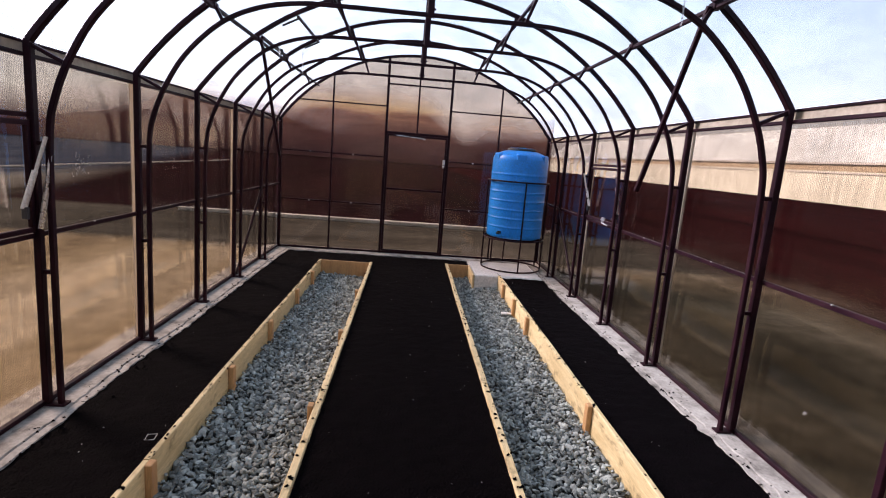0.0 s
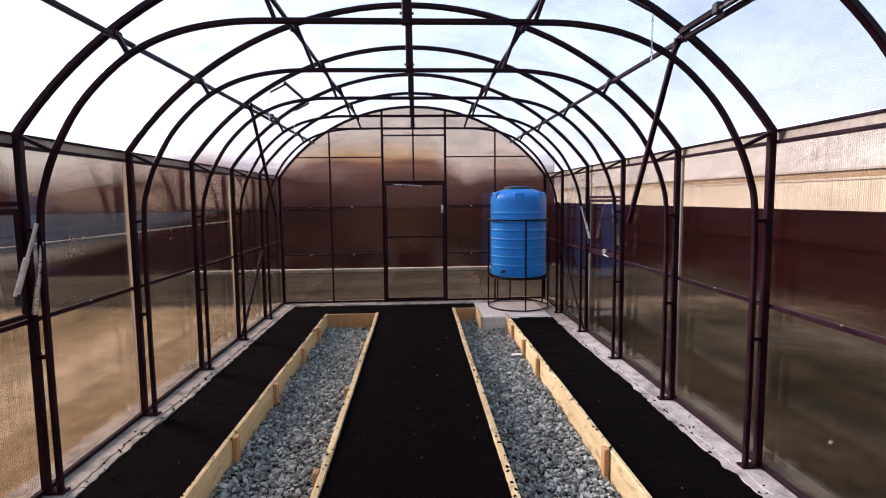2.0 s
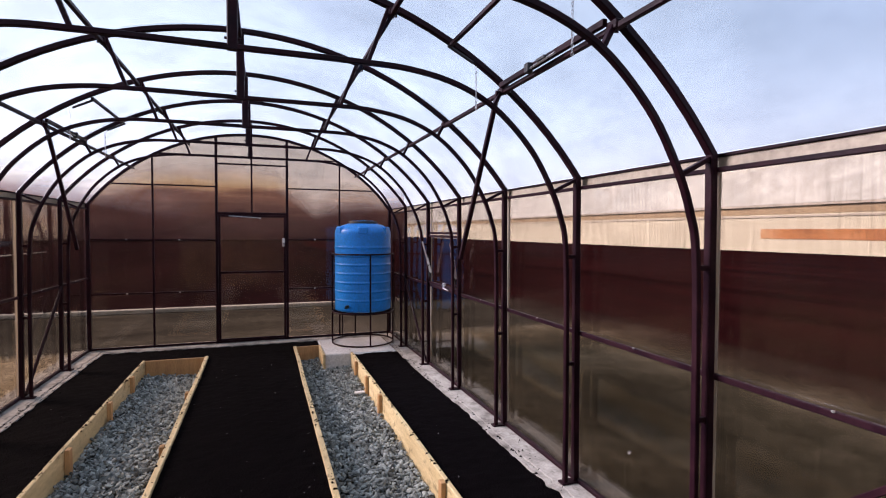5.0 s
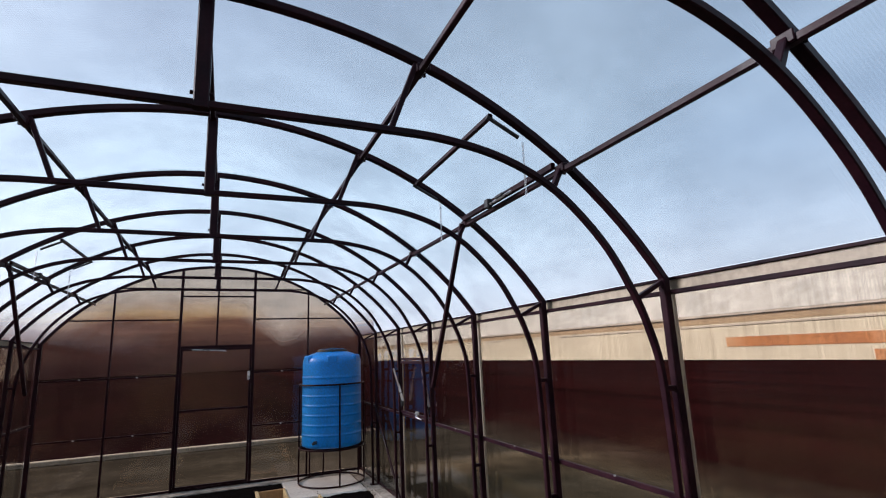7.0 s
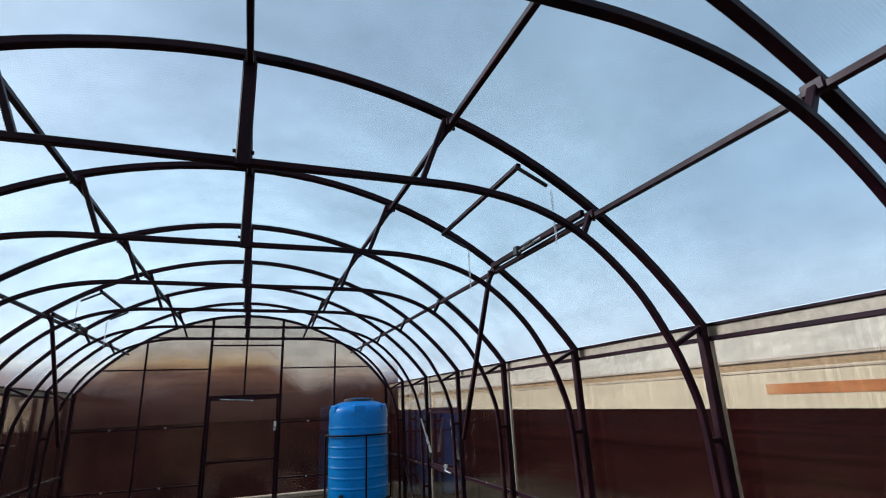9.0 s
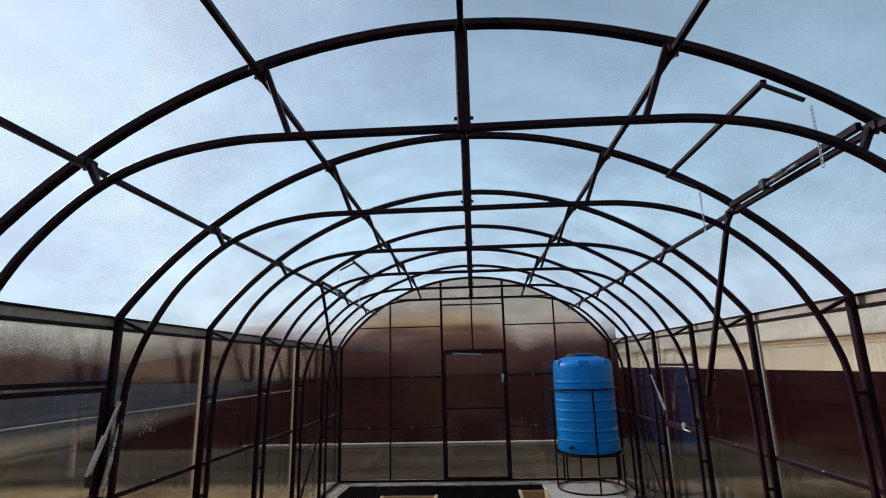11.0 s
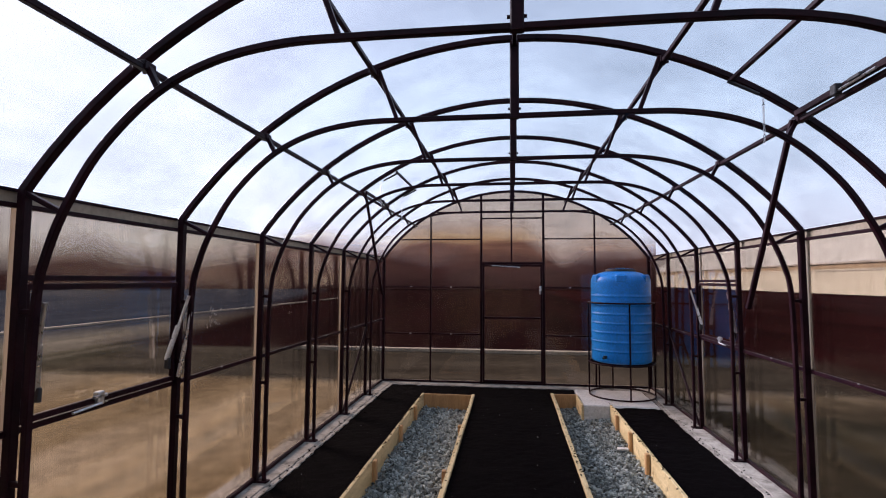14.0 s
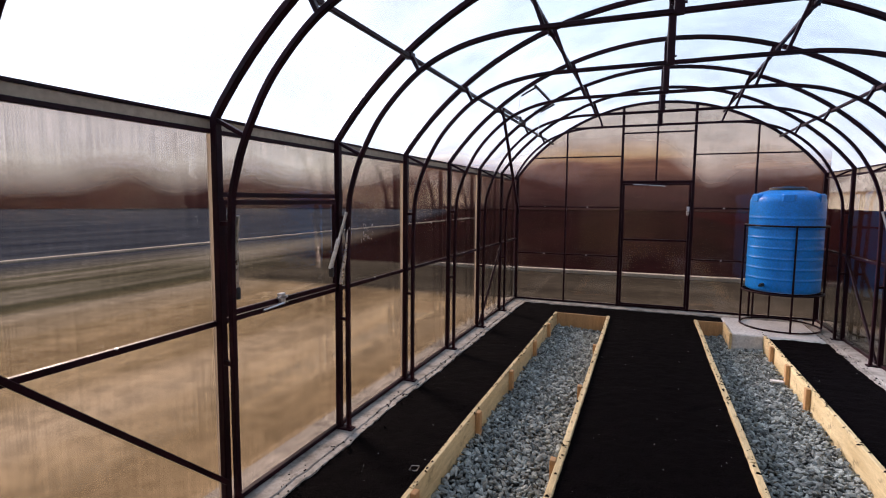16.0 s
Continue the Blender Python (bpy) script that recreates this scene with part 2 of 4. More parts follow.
def tube(bm, pts, a, b, side, cut=0.12, closed=False):
    """Sweeps a chamfered rectangle along pts: a across in the plane, b along the side direction."""
    pts = [Vector(p) for p in pts]
    side = Vector(side).normalized()
    ca, cb = a / 2, b / 2
    c = min(a, b) * cut
    sec = [(-ca + c, -cb), (ca - c, -cb), (ca, -cb + c), (ca, cb - c), (ca - c, cb), (-ca + c, cb), (-ca, cb - c), (-ca, -cb + c)]
    n, rings = len(pts), []
    for i, p in enumerate(pts):
        if closed:
            d0, d1 = (p - pts[i - 1]).normalized(), (pts[(i + 1) % n] - p).normalized()
        else:
            d0 = (p - pts[i - 1]).normalized() if i else (pts[1] - p).normalized()
            d1 = (pts[i + 1] - p).normalized() if i < n - 1 else d0
        d = (d0 + d1).normalized()
        across = d.cross(side).normalized()
        k = 1 / max(0.5, d.dot(d1))
        up = across.cross(d).normalized()
        rings.append([bm.verts.new(p + across * u * k + up * v) for u, v in sec])
    pairs = list(zip(rings, rings[1:])) + ([(rings[-1], rings[0])] if closed else [])
    for r0, r1 in pairs:
        for j in range(8):
            bm.faces.new((r0[j], r0[(j + 1) % 8], r1[(j + 1) % 8], r1[j]))
    if not closed:
        bm.faces.new(rings[0][::-1])
        bm.faces.new(rings[-1])
    return bm


def bar(p0, p1, a, b, side):
    return tube(bmesh.new(), [p0, p1], a, b, side)


def rod(bm, pts, r, n=8, closed=False):
    """A round bar along pts."""
    pts = [Vector(p) for p in pts]
    rings, m = [], len(pts)
    for i, p in enumerate(pts):
        if closed:
            d = (pts[(i + 1) % m] - pts[i - 1]).normalized()
        else:
            d = (pts[min(i + 1, m - 1)] - pts[max(i - 1, 0)]).normalized()
        u = d.cross(Vector((0, 0, 1)) if abs(d.z) < 0.9 else Vector((1, 0, 0))).normalized()
        v = d.cross(u)
        rings.append([bm.verts.new(p + r * (math.cos(2 * math.pi * j / n) * u + math.sin(2 * math.pi * j / n) * v)) for j in range(n)])
    pairs = list(zip(rings, rings[1:])) + ([(rings[-1], rings[0])] if closed else [])
    for r0, r1 in pairs:
        for j in range(n):
            bm.faces.new((r0[j], r0[(j + 1) % n], r1[(j + 1) % n], r1[j]))
    if not closed:
        bm.faces.new(rings[0][::-1])
        bm.faces.new(rings[-1])
    return bm


def block(bm, x0, x1, y0, y1, z0, z1, cut=0.0):
    geo = bmesh.ops.create_cube(bm, size=1.0)
    for v in geo["verts"]:
        v.co = Vector(((x0 + x1) / 2 + v.co.x * (x1 - x0), (y0 + y1) / 2 + v.co.y * (y1 - y0), (z0 + z1) / 2 + v.co.z * (z1 - z0)))
    if cut:
        edges = {e for v in geo["verts"] for e in v.link_edges}
        bmesh.ops.bevel(bm, geom=list(edges), offset=cut, segments=1, affect="EDGES")
    return bm


def lathe(bm, prof, n=48):
    rings = []
    for r, z in prof:
        rings.append([bm.verts.new((r * math.cos(2 * math.pi * j / n), r * math.sin(2 * math.pi * j / n), z)) for j in range(n)])
    for r0, r1 in zip(rings, rings[1:]):
        for j in range(n):
            bm.faces.new((r0[j], r0[(j + 1) % n], r1[(j + 1) % n], r1[j]))
    bm.faces.new(rings[0][::-1])
    bm.faces.new(rings[-1])
    return bm


def glide(ctrl, steps=8):
    """Catmull-Rom curve through a few points."""
    p = [Vector(c) for c in ctrl]
    p = [2 * p[0] - p[1]] + p + [2 * p[-1] - p[-2]]
    out = []
    for i in range(1, len(p) - 2):
        for s in range(steps):
            t = s / steps
            out.append(0.5 * (2 * p[i] + (p[i + 1] - p[i - 1]) * t + (2 * p[i - 1] - 5 * p[i] + 4 * p[i + 1] - p[i + 2]) * t * t
                              + (3 * p[i] - p[i - 1] - 3 * p[i + 1] + p[i + 2]) * t ** 3))
    return out + [p[-2]]


# ---- measures of the greenhouse ----
HALF, EAVE, APEX = 1.99, 1.90, 2.917
FRONT, BACK = 0.8, 8.8
BAYS = [FRONT + k for k in range(9)]
RAD = (HALF ** 2 + (APEX - EAVE) ** 2) / (2 * (APEX - EAVE))
CEN = APEX - RAD
SPAN = math.asin(HALF / RAD)
MID = 0.942
PX, QX = 1.46, 0.80


def arch_z(x, r=RAD):
    return CEN + math.sqrt(r * r - x * x)


def arch_pts(r, span=SPAN, y=0.0, n=40):
    return [Vector((r * math.sin(-span + 2 * span * i / n), y, CEN + r * math.cos(-span + 2 * span * i / n))) for i in range(n + 1)]


# ---- ground outside ----
def ground_material():
    m, t, out = material("yard_ground")
    b = t.nodes.new("ShaderNodeBsdfPrincipled")
    b.inputs["Roughness"].default_value = 0.95
    b.inputs["Specular IOR Level"].default_value = 0.0
    n1 = noise_fac(t, 0.5, 6.0, (1.2, 0.14, 1))
    n2 = noise_fac(t, 6.0, 4.0)
    sand = ramp(t, n1, [(0.3, (0.18, 0.135, 0.085)), (0.5, (0.32, 0.25, 0.155)), (0.68, (0.50, 0.42, 0.31))])
    grass = ramp(t, noise_fac(t, 0.4, 3.0, (1.0, 0.09, 1)), [(0.3, (0.030, 0.034, 0.022)), (0.46, (0.085, 0.085, 0.062)), (0.56, (0.25, 0.24, 0.21)), (0.64, (0.11, 0.11, 0.08)), (0.78, (0.24, 0.225, 0.185))])
    turf = ramp(t, noise_fac(t, 0.7, 4.0), [(0.3, (0.050, 0.043, 0.032)), (0.55, (0.17, 0.145, 0.105)), (0.7, (0.28, 0.24, 0.18))])
    earth = ramp(t, n1, [(0.3, (0.0125, 0.0036, 0.0046)), (0.7, (0.040, 0.0098, 0.0115))])
    tilth = ramp(t, n1, [(0.3, (0.0075, 0.0030, 0.0042)), (0.7, (0.021, 0.0072, 0.0094))])
    verge = ramp(t, noise_fac(t, 0.7, 4.0, (0.3, 1.4, 1)), [(0.3, (0.030, 0.028, 0.024)), (0.7, (0.095, 0.088, 0.074))])
    co = t.nodes.new("ShaderNodeTexCoord")
    sep = t.nodes.new("ShaderNodeSeparateXYZ")
    t.links.new(co.outputs["Object"], sep.inputs["Vector"])

    def step(axis, lo, hi, wob=0.8):
        ad = t.nodes.new("ShaderNodeMath")
        ad.operation = "MULTIPLY_ADD"
        ad.inputs[1].default_value = wob
        t.links.new(n1, ad.inputs[0])
        t.links.new(sep.outputs[axis], ad.inputs[2])
        mr = t.nodes.new("ShaderNodeMapRange")
        mr.inputs["From Min"].default_value, mr.inputs["From Max"].default_value = lo + wob / 2, hi + wob / 2
        t.links.new(ad.outputs[0], mr.inputs["Value"])
        return mr.outputs["Result"]

    col = mixed(t, grass, sand, step("X", -8.5, -6.0, 2.0))
    pond = ramp(t, n1, [(0.3, (0.026, 0.036, 0.062)), (0.7, (0.075, 0.090, 0.118))])
    col = mixed(t, pond, col, step("X", -14.0, -11.5, 1.5))
    col = mixed(t, col, turf, step("X", 0.0, 1.0, 0.3))
    back = mixed(t, verge, tilth, step("Y", 12.3, 12.8, 0.3))
    slant = t.nodes.new("ShaderNodeMath")
    slant.operation = "MULTIPLY_ADD"
    slant.inputs[1].default_value = 0.30
    t.links.new(sep.outputs["Y"], slant.inputs[0])
    t.links.new(sep.outputs["X"], slant.inputs[2])
    edge = t.nodes.new("ShaderNodeMapRange")
    edge.inputs["From Min"].default_value, edge.inputs["From Max"].default_value = -7.0, -4.5
    t.links.new(slant.outputs[0], edge.inputs["Value"])
    zone = t.nodes.new("ShaderNodeMath")
    zone.operation = "MULTIPLY"
    t.links.new(step("Y", 8.7, 9.2, 0.3), zone.inputs[0])
    t.links.new(edge.outputs["Result"], zone.inputs[1])
    col = mixed(t, col, back, zone.outputs[0])
    col = mixed(t, col, earth, step("X", 4.6, 6.6, 1.5))
    col = mixed(t, col, ramp(t, n2, [(0.3, (0.75, 0.75, 0.75)), (0.7, (1.2, 1.2, 1.2))]), 1.0, "MULTIPLY")
    t.links.new(col, b.inputs["Base Color"])
    t.links.new(b.outputs["BSDF"], out.inputs["Surface"])
    return m


bm = bmesh.new()
S = 900.0
for (x0, x1, y0, y1) in ((-S, -2.1, -S, S), (2.1, S, -S, S), (-2.1, 2.1, -S, 0.7), (-2.1, 2.1, 8.9, S)):
    bm.faces.new([bm.verts.new((x, y, -0.06)) for x, y in ((x0, y0), (x1, y0), (x1, y1), (x0, y1))])
bmesh.ops.remove_doubles(bm, verts=bm.verts, dist=0.001)
ground = finish("ground", bm, ground_material())
tagged(ground, "sandy yard and dark ploughed field round the greenhouse", "ground", kind="structure")

# ---- floor inside: kerb, soil, paths ----


def kerb_run(bm, p0, p1, inward, n):
    """A cast strip with a ragged inner edge."""
    p0, p1, inward = Vector(p0), Vector(p1), Vector(inward)
    rows = []
    for i in range(n + 1):
        p = p0.lerp(p1, i / n)
        w = 0.205 + 0.030 * noise.noise(p * 1.3) + 0.020 * noise.noise(p * 9) + 0.014 * noise.noise(p * 21)
        out = p - inward * 0.17
        inn = p + inward * w
        dz = 0.006 * noise.noise(p * 5)
        rows.append([bm.verts.new(q) for q in (out - Vector((0, 0, 0.12)), out, p + inward * w * 0.5 + Vector((0, 0, dz)), p + inward * (w - 0.052) + Vector((0, 0, dz)), p + inward * (w - 0.046) + Vector((0, 0, dz - 0.012)), p + inward * (w - 0.040) + Vector((0, 0, dz - 0.003)), inn + Vector((0, 0, -0.004 + dz)), inn + inward * 0.004 - Vector((0, 0, 0.12)))])
    for a_, b_ in zip(rows, rows[1:]):
        for j in range(7):
            bm.faces.new((a_[j], a_[j + 1], b_[j + 1], b_[j]))
    for r in (rows[0], rows[-1]):
        bm.faces.new(r)


for nm, p0, p1, inw in (("kerb_west", (-2, 0.74, 0), (-2, 8.86, 0), (1, 0, 0)), ("kerb_east", (2, 0.74, 0), (2, 8.86, 0), (-1, 0, 0)),
                        ("kerb_north", (-1.78, 8.8, 0), (1.78, 8.8, 0), (0, -1, 0)), ("kerb_south", (-1.78, 0.8, 0), (1.78, 0.8, 0), (0, 1, 0))):
    bm = bmesh.new()
    kerb_run(bm, p0, p1, inw, 160)
    ob = finish(nm, bm, M_CONCRETE)
    tagged(ob, "rough cast concrete foundation strip with ragged edge", "kerb", kind="structure")


def soil_bed(x0, x1, y0, y1, label):
    nx, ny = max(10, int((x1 - x0) / 0.035)), int((y1 - y0) / 0.035)
    vs, fs = [], []
    for j in range(ny + 1):
        for i in range(nx + 1):
            x, y = x0 + (x1 - x0) * i / nx, y0 + (y1 - y0) * j / ny
            p = Vector((x, y, 0))
            z = -0.013 + 0.006 * noise.noise(p * 1.7) + 0.006 * noise.noise(p * 6) + 0.011 * noise.noise(p * 17)
            vs.append((x, y, z))
    for j in range(ny):
        for i in range(nx):
            a_ = j * (nx + 1) + i
            fs.append((a_, a_ + 1, a_ + nx + 2, a_ + nx + 1))
        me = bpy.data.meshes.new("soil_bed")
    me.from_pydata(vs, [], fs)
    me.materials.append(M_SOIL)
    for p in me.polygons:
        p.use_smooth = True
    return tagged(new("soil_bed", me), label, "soil", "soil beds", "stuff")


soil_bed(-1.86, -1.215, 0.9, 8.62, "narrow bed of loose black soil beside the wall")
soil_bed(-0.520, 0.530, 0.9, 8.62, "wide middle bed of loose black soil")
soil_bed(1.215, 1.86, 0.9, 7.62, "narrow bed of loose black soil ending at the tank slab")
soil_bed(-1.225, -0.505, 7.99, 8.62, "strip of loose black soil behind the gravel path")
soil_bed(0.515, 0.86, 8.23, 8.62, "strip of loose black soil behind the gravel path")

# slab under the tank
bm = bmesh.new()
block(bm, 0.875, 1.795, 7.66, 8.60, -0.28, -0.004, 0.012)
slab = finish("tank_slab", bm, M_SLAB)
tagged(slab, "pale cast concrete slab under the water tank", "slab", kind="structure")

# gravel base and stones
GRAVEL = -0.18
paths = [(-1.19, -0.54, 0.95, 7.94), (0.55, 1.19, 0.95, 7.66), (0.55, 0.875, 7.66, 8.18)]
bm = bmesh.new()
for x0, x1, y0, y1 in paths:
    bm.faces.new([bm.verts.new((x, y, GRAVEL - 0.03)) for x, y in ((x0 - 0.03, y0 - 0.1), (x1 + 0.03, y0 - 0.1), (x1 + 0.03, y1 + 0.03), (x0 - 0.03, y1 + 0.03))])
path_base = finish("path_bed", bm, M_GRIT)
tagged(path_base, "fine grit under the crushed stone, darkened as shade in the gaps", "path", kind="structure")


def stones(x0, x1, y0, y1, seed):
    rng = random.Random(seed)
    shapes = []
    for s in range(14):
        b = bmesh.new()
        bmesh.ops.create_icosphere(b, subdivisions=1, radius=1.0)
        for v in b.verts:
            v.co *= rng.uniform(0.55, 1.25)
        b.verts.index_update()
        shapes.append(([v.co.copy() for v in b.verts], [[v.index for v in f.verts] for f in b.faces]))
        b.free()
    vs, fs = [], []
    step = 0.0225
    ny, nx = int((y1 - y0) / step), int((x1 - x0) / step)
    for j in range(ny):
        for i in range(nx):
            x = x0 + (i + rng.uniform(0.05, 0.95)) * step
            y = y0 + (j + rng.uniform(0.05, 0.95)) * step
            edge = min(x - x0, x1 - x)
            z = GRAVEL + 0.03 * noise.noise(Vector((x * 2, y * 1.3, 3))) + rng.uniform(-0.014, 0.012) + 0.02 * max(0, 0.08 - edge) / 0.08
            r = 0.0128 * rng.uniform(0.6, 1.6)
            m = Euler((rng.uniform(-0.9, 0.9), rng.uniform(-0.9, 0.9), rng.uniform(0, 6.28))).to_matrix() @ Matrix.Diagonal((r * rng.uniform(1.1, 1.9), r, r * rng.uniform(0.45, 0.75)))
            co, fa = shapes[rng.randrange(14)]
            k = len(vs)
            vs.extend((m @ c + Vector((x, y, z)))[:] for c in co)
            fs.extend([[k + q for q in f] for f in fa])
    me = bpy.data.meshes.new("gravel")
    me.from_pydata(vs, [], fs)
    me.materials.append(M_STONE)
    return tagged(new("gravel", me), "layer of angular blue-grey crushed stone between boards", "gravel", "gravel paths", "stuff")


for k, (x0, x1, y0, y1) in enumerate(paths):
    stones(x0, x1, y0, y1, k)


# timber edging: each run of boards is one thing
def edging(pieces, label, mat=None):
    """pieces: boards as (x0, x1, y0, y1, top, drop)."""
    root = empty("timber_edging")
    for x0, x1, y0, y1, top, low in pieces:
        b = bmesh.new()
        along_y = (y1 - y0) > (x1 - x0)
        n = 12
        rows = []
        for i in range(n + 1):
            f = i / n
            if along_y:
                y = y0 + (y1 - y0) * f
                o = 0.006 * noise.noise(Vector((x0, y * 0.9, 1.0)))
                h = top + 0.005 * noise.noise(Vector((x0, y * 1.5, 2.0)))
                rows.append([b.verts.new(q) for q in ((x0 + o, y, low), (x1 + o, y, low), (x1 + o, y, h - 0.004), (x1 + o - 0.004, y, h), (x0 + o + 0.004, y, h), (x0 + o, y, h - 0.004))])
            else:
                x = x0 + (x1 - x0) * f
                h = top + 0.005 * noise.noise(Vector((x * 1.5, y0, 2.0)))
                rows.append([b.verts.new(q) for q in ((x, y0, low), (x, y1, low), (x, y1, h - 0.004), (x, y1 - 0.004, h), (x, y0 + 0.004, h), (x, y0, h - 0.004))])
        for r0, r1 in zip(rows, rows[1:]):
            for j in range(6):
                b.faces.new((r0[j], r0[(j + 1) % 6], r1[(j + 1) % 6], r1[j]))
        b.faces.new(rows[0])
        b.faces.new(rows[-1])
        part("board", b, mat or M_PINE, root)
    return tagged(root, label, "edging", "path edgings")


def stakes(root, x, ys, into):
    for y in ys:
        b = bmesh.new()
        block(b, min(x, x + into * 0.035), max(x, x + into * 0.035), y - 0.028, y + 0.028, -0.30, 0.012, 0.004)
        part("stake", b, M_STAKE, root, "reddish pine stake")


LOW = -0.29
e = edging([(-1.225, -1.195, 0.95, 3.30, 0.012, LOW), (-1.225, -1.195, 3.302, 5.75, 0.016, LOW), (-1.225, -1.195, 5.752, 7.99, 0.010, LOW)], "pale pine board edging with reddish stakes beside gravel path")
stakes(e, -1.195, (3.28, 4.38, 5.35, 6.40, 7.25), 1)
e = edging([(-0.545, -0.505, 0.95, 4.1, 0.008, LOW), (-0.545, -0.505, 4.102, 7.99, 0.012, LOW)], "pale pine board edging half buried in soil")
stakes(e, -0.545, (2.6, 3.9, 5.2, 6.5), -1)
edging([(-1.193, -0.547, 7.955, 7.985, 0.004, LOW)], "short reddish pine end board closing the gravel path", M_STAKE)
e = edging([(0.515, 0.555, 0.95, 4.3, 0.008, LOW), (0.515, 0.555, 4.302, 8.22, 0.012, LOW)], "pale pine board edging half buried in soil")
e = edging([(1.195, 1.225, 0.95, 3.05, 0.010, LOW), (1.195, 1.225, 3.052, 5.3, 0.014, LOW), (1.195, 1.225, 5.302, 7.655, 0.012, LOW)], "pale pine board edging with reddish stakes beside gravel path")
stakes(e, 1.195, (4.05, 5.85, 6.50, 7.15), -1)
edging([(0.557, 0.872, 8.19, 8.22, 0.004, LOW)], "short reddish pine end board beside the concrete slab", M_STAKE)
edging([(0.845, 0.872, 7.63, 8.188, 0.006, LOW)], "short pine board along the concrete slab")


# ---- steel frames ----
def steel_frame():
    root = empty("arch_frame", 0, 0, 0)
    side = (0, 1, 0)
    for s, nm in ((-1, "post"), (1, "post")):
        part(nm, bar((s * 1.974, 0, 0), (s * 1.960, 0, EAVE), 0.037, 0.040, side), M_STEEL, root)
        b = bmesh.new()
        ctrl = [(s * 1.902, 0, 0.012), (s * 1.900, 0, 0.7), (s * 1.888, 0, 1.42), (s * 1.845, 0, 1.66), (s * 1.755, 0, 1.87), (s * 1.62, 0, 2.075), (s * 1.405, 0, 2.275), (s * 1.17, 0, 2.39), (s * 0.90, 0, 2.445), (s * 0.6, 0, 2.455), (0, 0, 2.455)]
        tube(b, glide(ctrl, 6), 0.026, 0.030, side)
        part("inner_bow", b, M_STEEL, root)
        for z in (0.75, 1.415):
            part("rung", bar((s * 1.95, 0, z), (s * 1.895, 0, z), 0.022, 0.022, side), M_STEEL, root)
        part("foot_plate", bar((s * 1.995, 0, 0.006), (s * 1.87, 0, 0.006), 0.012, 0.06, side), M_STEEL, root)
        part("eave_strut", bar((s * 1.955, 0, EAVE - 0.01), (s * 1.79, 0, 1.81), 0.02, 0.024, side), M_STEEL, root)
        part("strut", bar((s * PX * 0.995, 0, arch_z(PX) - 0.03), (s * 1.395, 0, 2.295), 0.022, 0.028, side), M_STEEL, root)
        part("strut", bar((s * 0.775, 0, arch_z(0.78) - 0.03), (s * 0.665, 0, 2.465), 0.022, 0.028, side), M_STEEL, root)
    b = tube(bmesh.new(), arch_pts(RAD - 0.022), 0.032, 0.038, side)
    part("arch", b, M_STEEL, root)
    part("king_post", bar((0, 0, APEX - 0.05), (0, 0, 2.44), 0.05, 0.04, side), M_STEEL, root)
    for s in (-1, 1):
        part("bolt", rod(bmesh.new(), [(s * 0.036, 0, 2.495), (s * 0.02, 0, 2.495)], 0.007, 6), M_STEEL, root)
        for x in (PX, QX):
            for d in (-0.028, 0.028):
                z = arch_z(x + 0.02)
                part("bolt", rod(bmesh.new(), [(s * (x + 0.02), d, z - 0.052), (s * (x + 0.02), d, z - 0.035)], 0.007, 6), M_STEEL, root)
    return tagged(root, "dark maroon painted steel double-arch frame with struts", "frame", "greenhouse frames")


first = steel_frame()
first.matrix_basis = pose(0, BAYS[1], 0)
for y in BAYS[2:8]:
    copy_thing(first, pose(0, y, 0))

# purlins along the house
def purlin_run(name, x, z, label):
    root = empty(name)
    part("tube", bar((x, FRONT + 0.03, z), (x, BACK - 0.03, z), 0.024, 0.024, (0, 0, 1)), M_STEEL, root)
    for y in BAYS[1:8]:
        part("clamp", block(bmesh.new(), x - 0.019, x + 0.019, y - 0.032, y + 0.032, z - 0.010, z + 0.026, 0.003), M_STEEL, root)
    return tagged(root, label, "purlin", "purlins")


for s in (-1, 1):
    for x, nm in ((PX, "purlin"), (QX, "purlin")):
        z = arch_z(x) - 0.062
        purlin_run(nm, s * (x - 0.012), z, "dark maroon painted steel roof purlin tube with clamps")
    ob = finish("rail", bar((s * 1.985, FRONT + 0.03, MID), (s * 1.985, BACK - 0.03, MID), 0.024, 0.026, (0, 0, 1)), M_STEEL)
    for y in BAYS[:-1]:
        part("screw", rod(bmesh.new(), [(s * 1.968, y + 0.48, MID + 0.012), (s * 1.968, y + 0.48, MID + 0.018)], 0.006, 8), M_ZINC, ob, "small zinc screw head")
    tagged(ob, "dark maroon painted steel wall rail at mid height", "rail", "wall rails")
    ob = finish("eave_rail", bar((s * 1.985, FRONT + 0.03, 1.838), (s * 1.985, BACK - 0.03, 1.838), 0.026, 0.020, (0, 0, 1)), M_STEEL)
    tagged(ob, "dark maroon painted steel rail under the eave", "rail", "eave rails")
    ob = finish("eave_flashing", bar((s * 2.010, FRONT, 1.872), (s * 2.010, BACK, 1.872), 0.016, 0.046, (0, 0, 1)), M_WHITE)
    tagged(ob, "pale metal strip between wall sheets and roof", "trim", kind="structure")
    ob = finish("eave_cap", bar((s * 2.006, FRONT, 1.902), (s * 2.006, BACK, 1.902), 0.03, 0.013, (0, 0, 1)), M_STEEL)
    tagged(ob, "dark steel edge strip along the eave", "trim", kind="structure")
    ob = finish("sill_rail", bar((s * 1.985, FRONT + 0.03, 0.016), (s * 1.985, BACK - 0.03, 0.016), 0.03, 0.026, (0, 0, 1)), M_STEEL)
    tagged(ob, "dark maroon painted steel rail on the foundation", "rail", "sill rails")
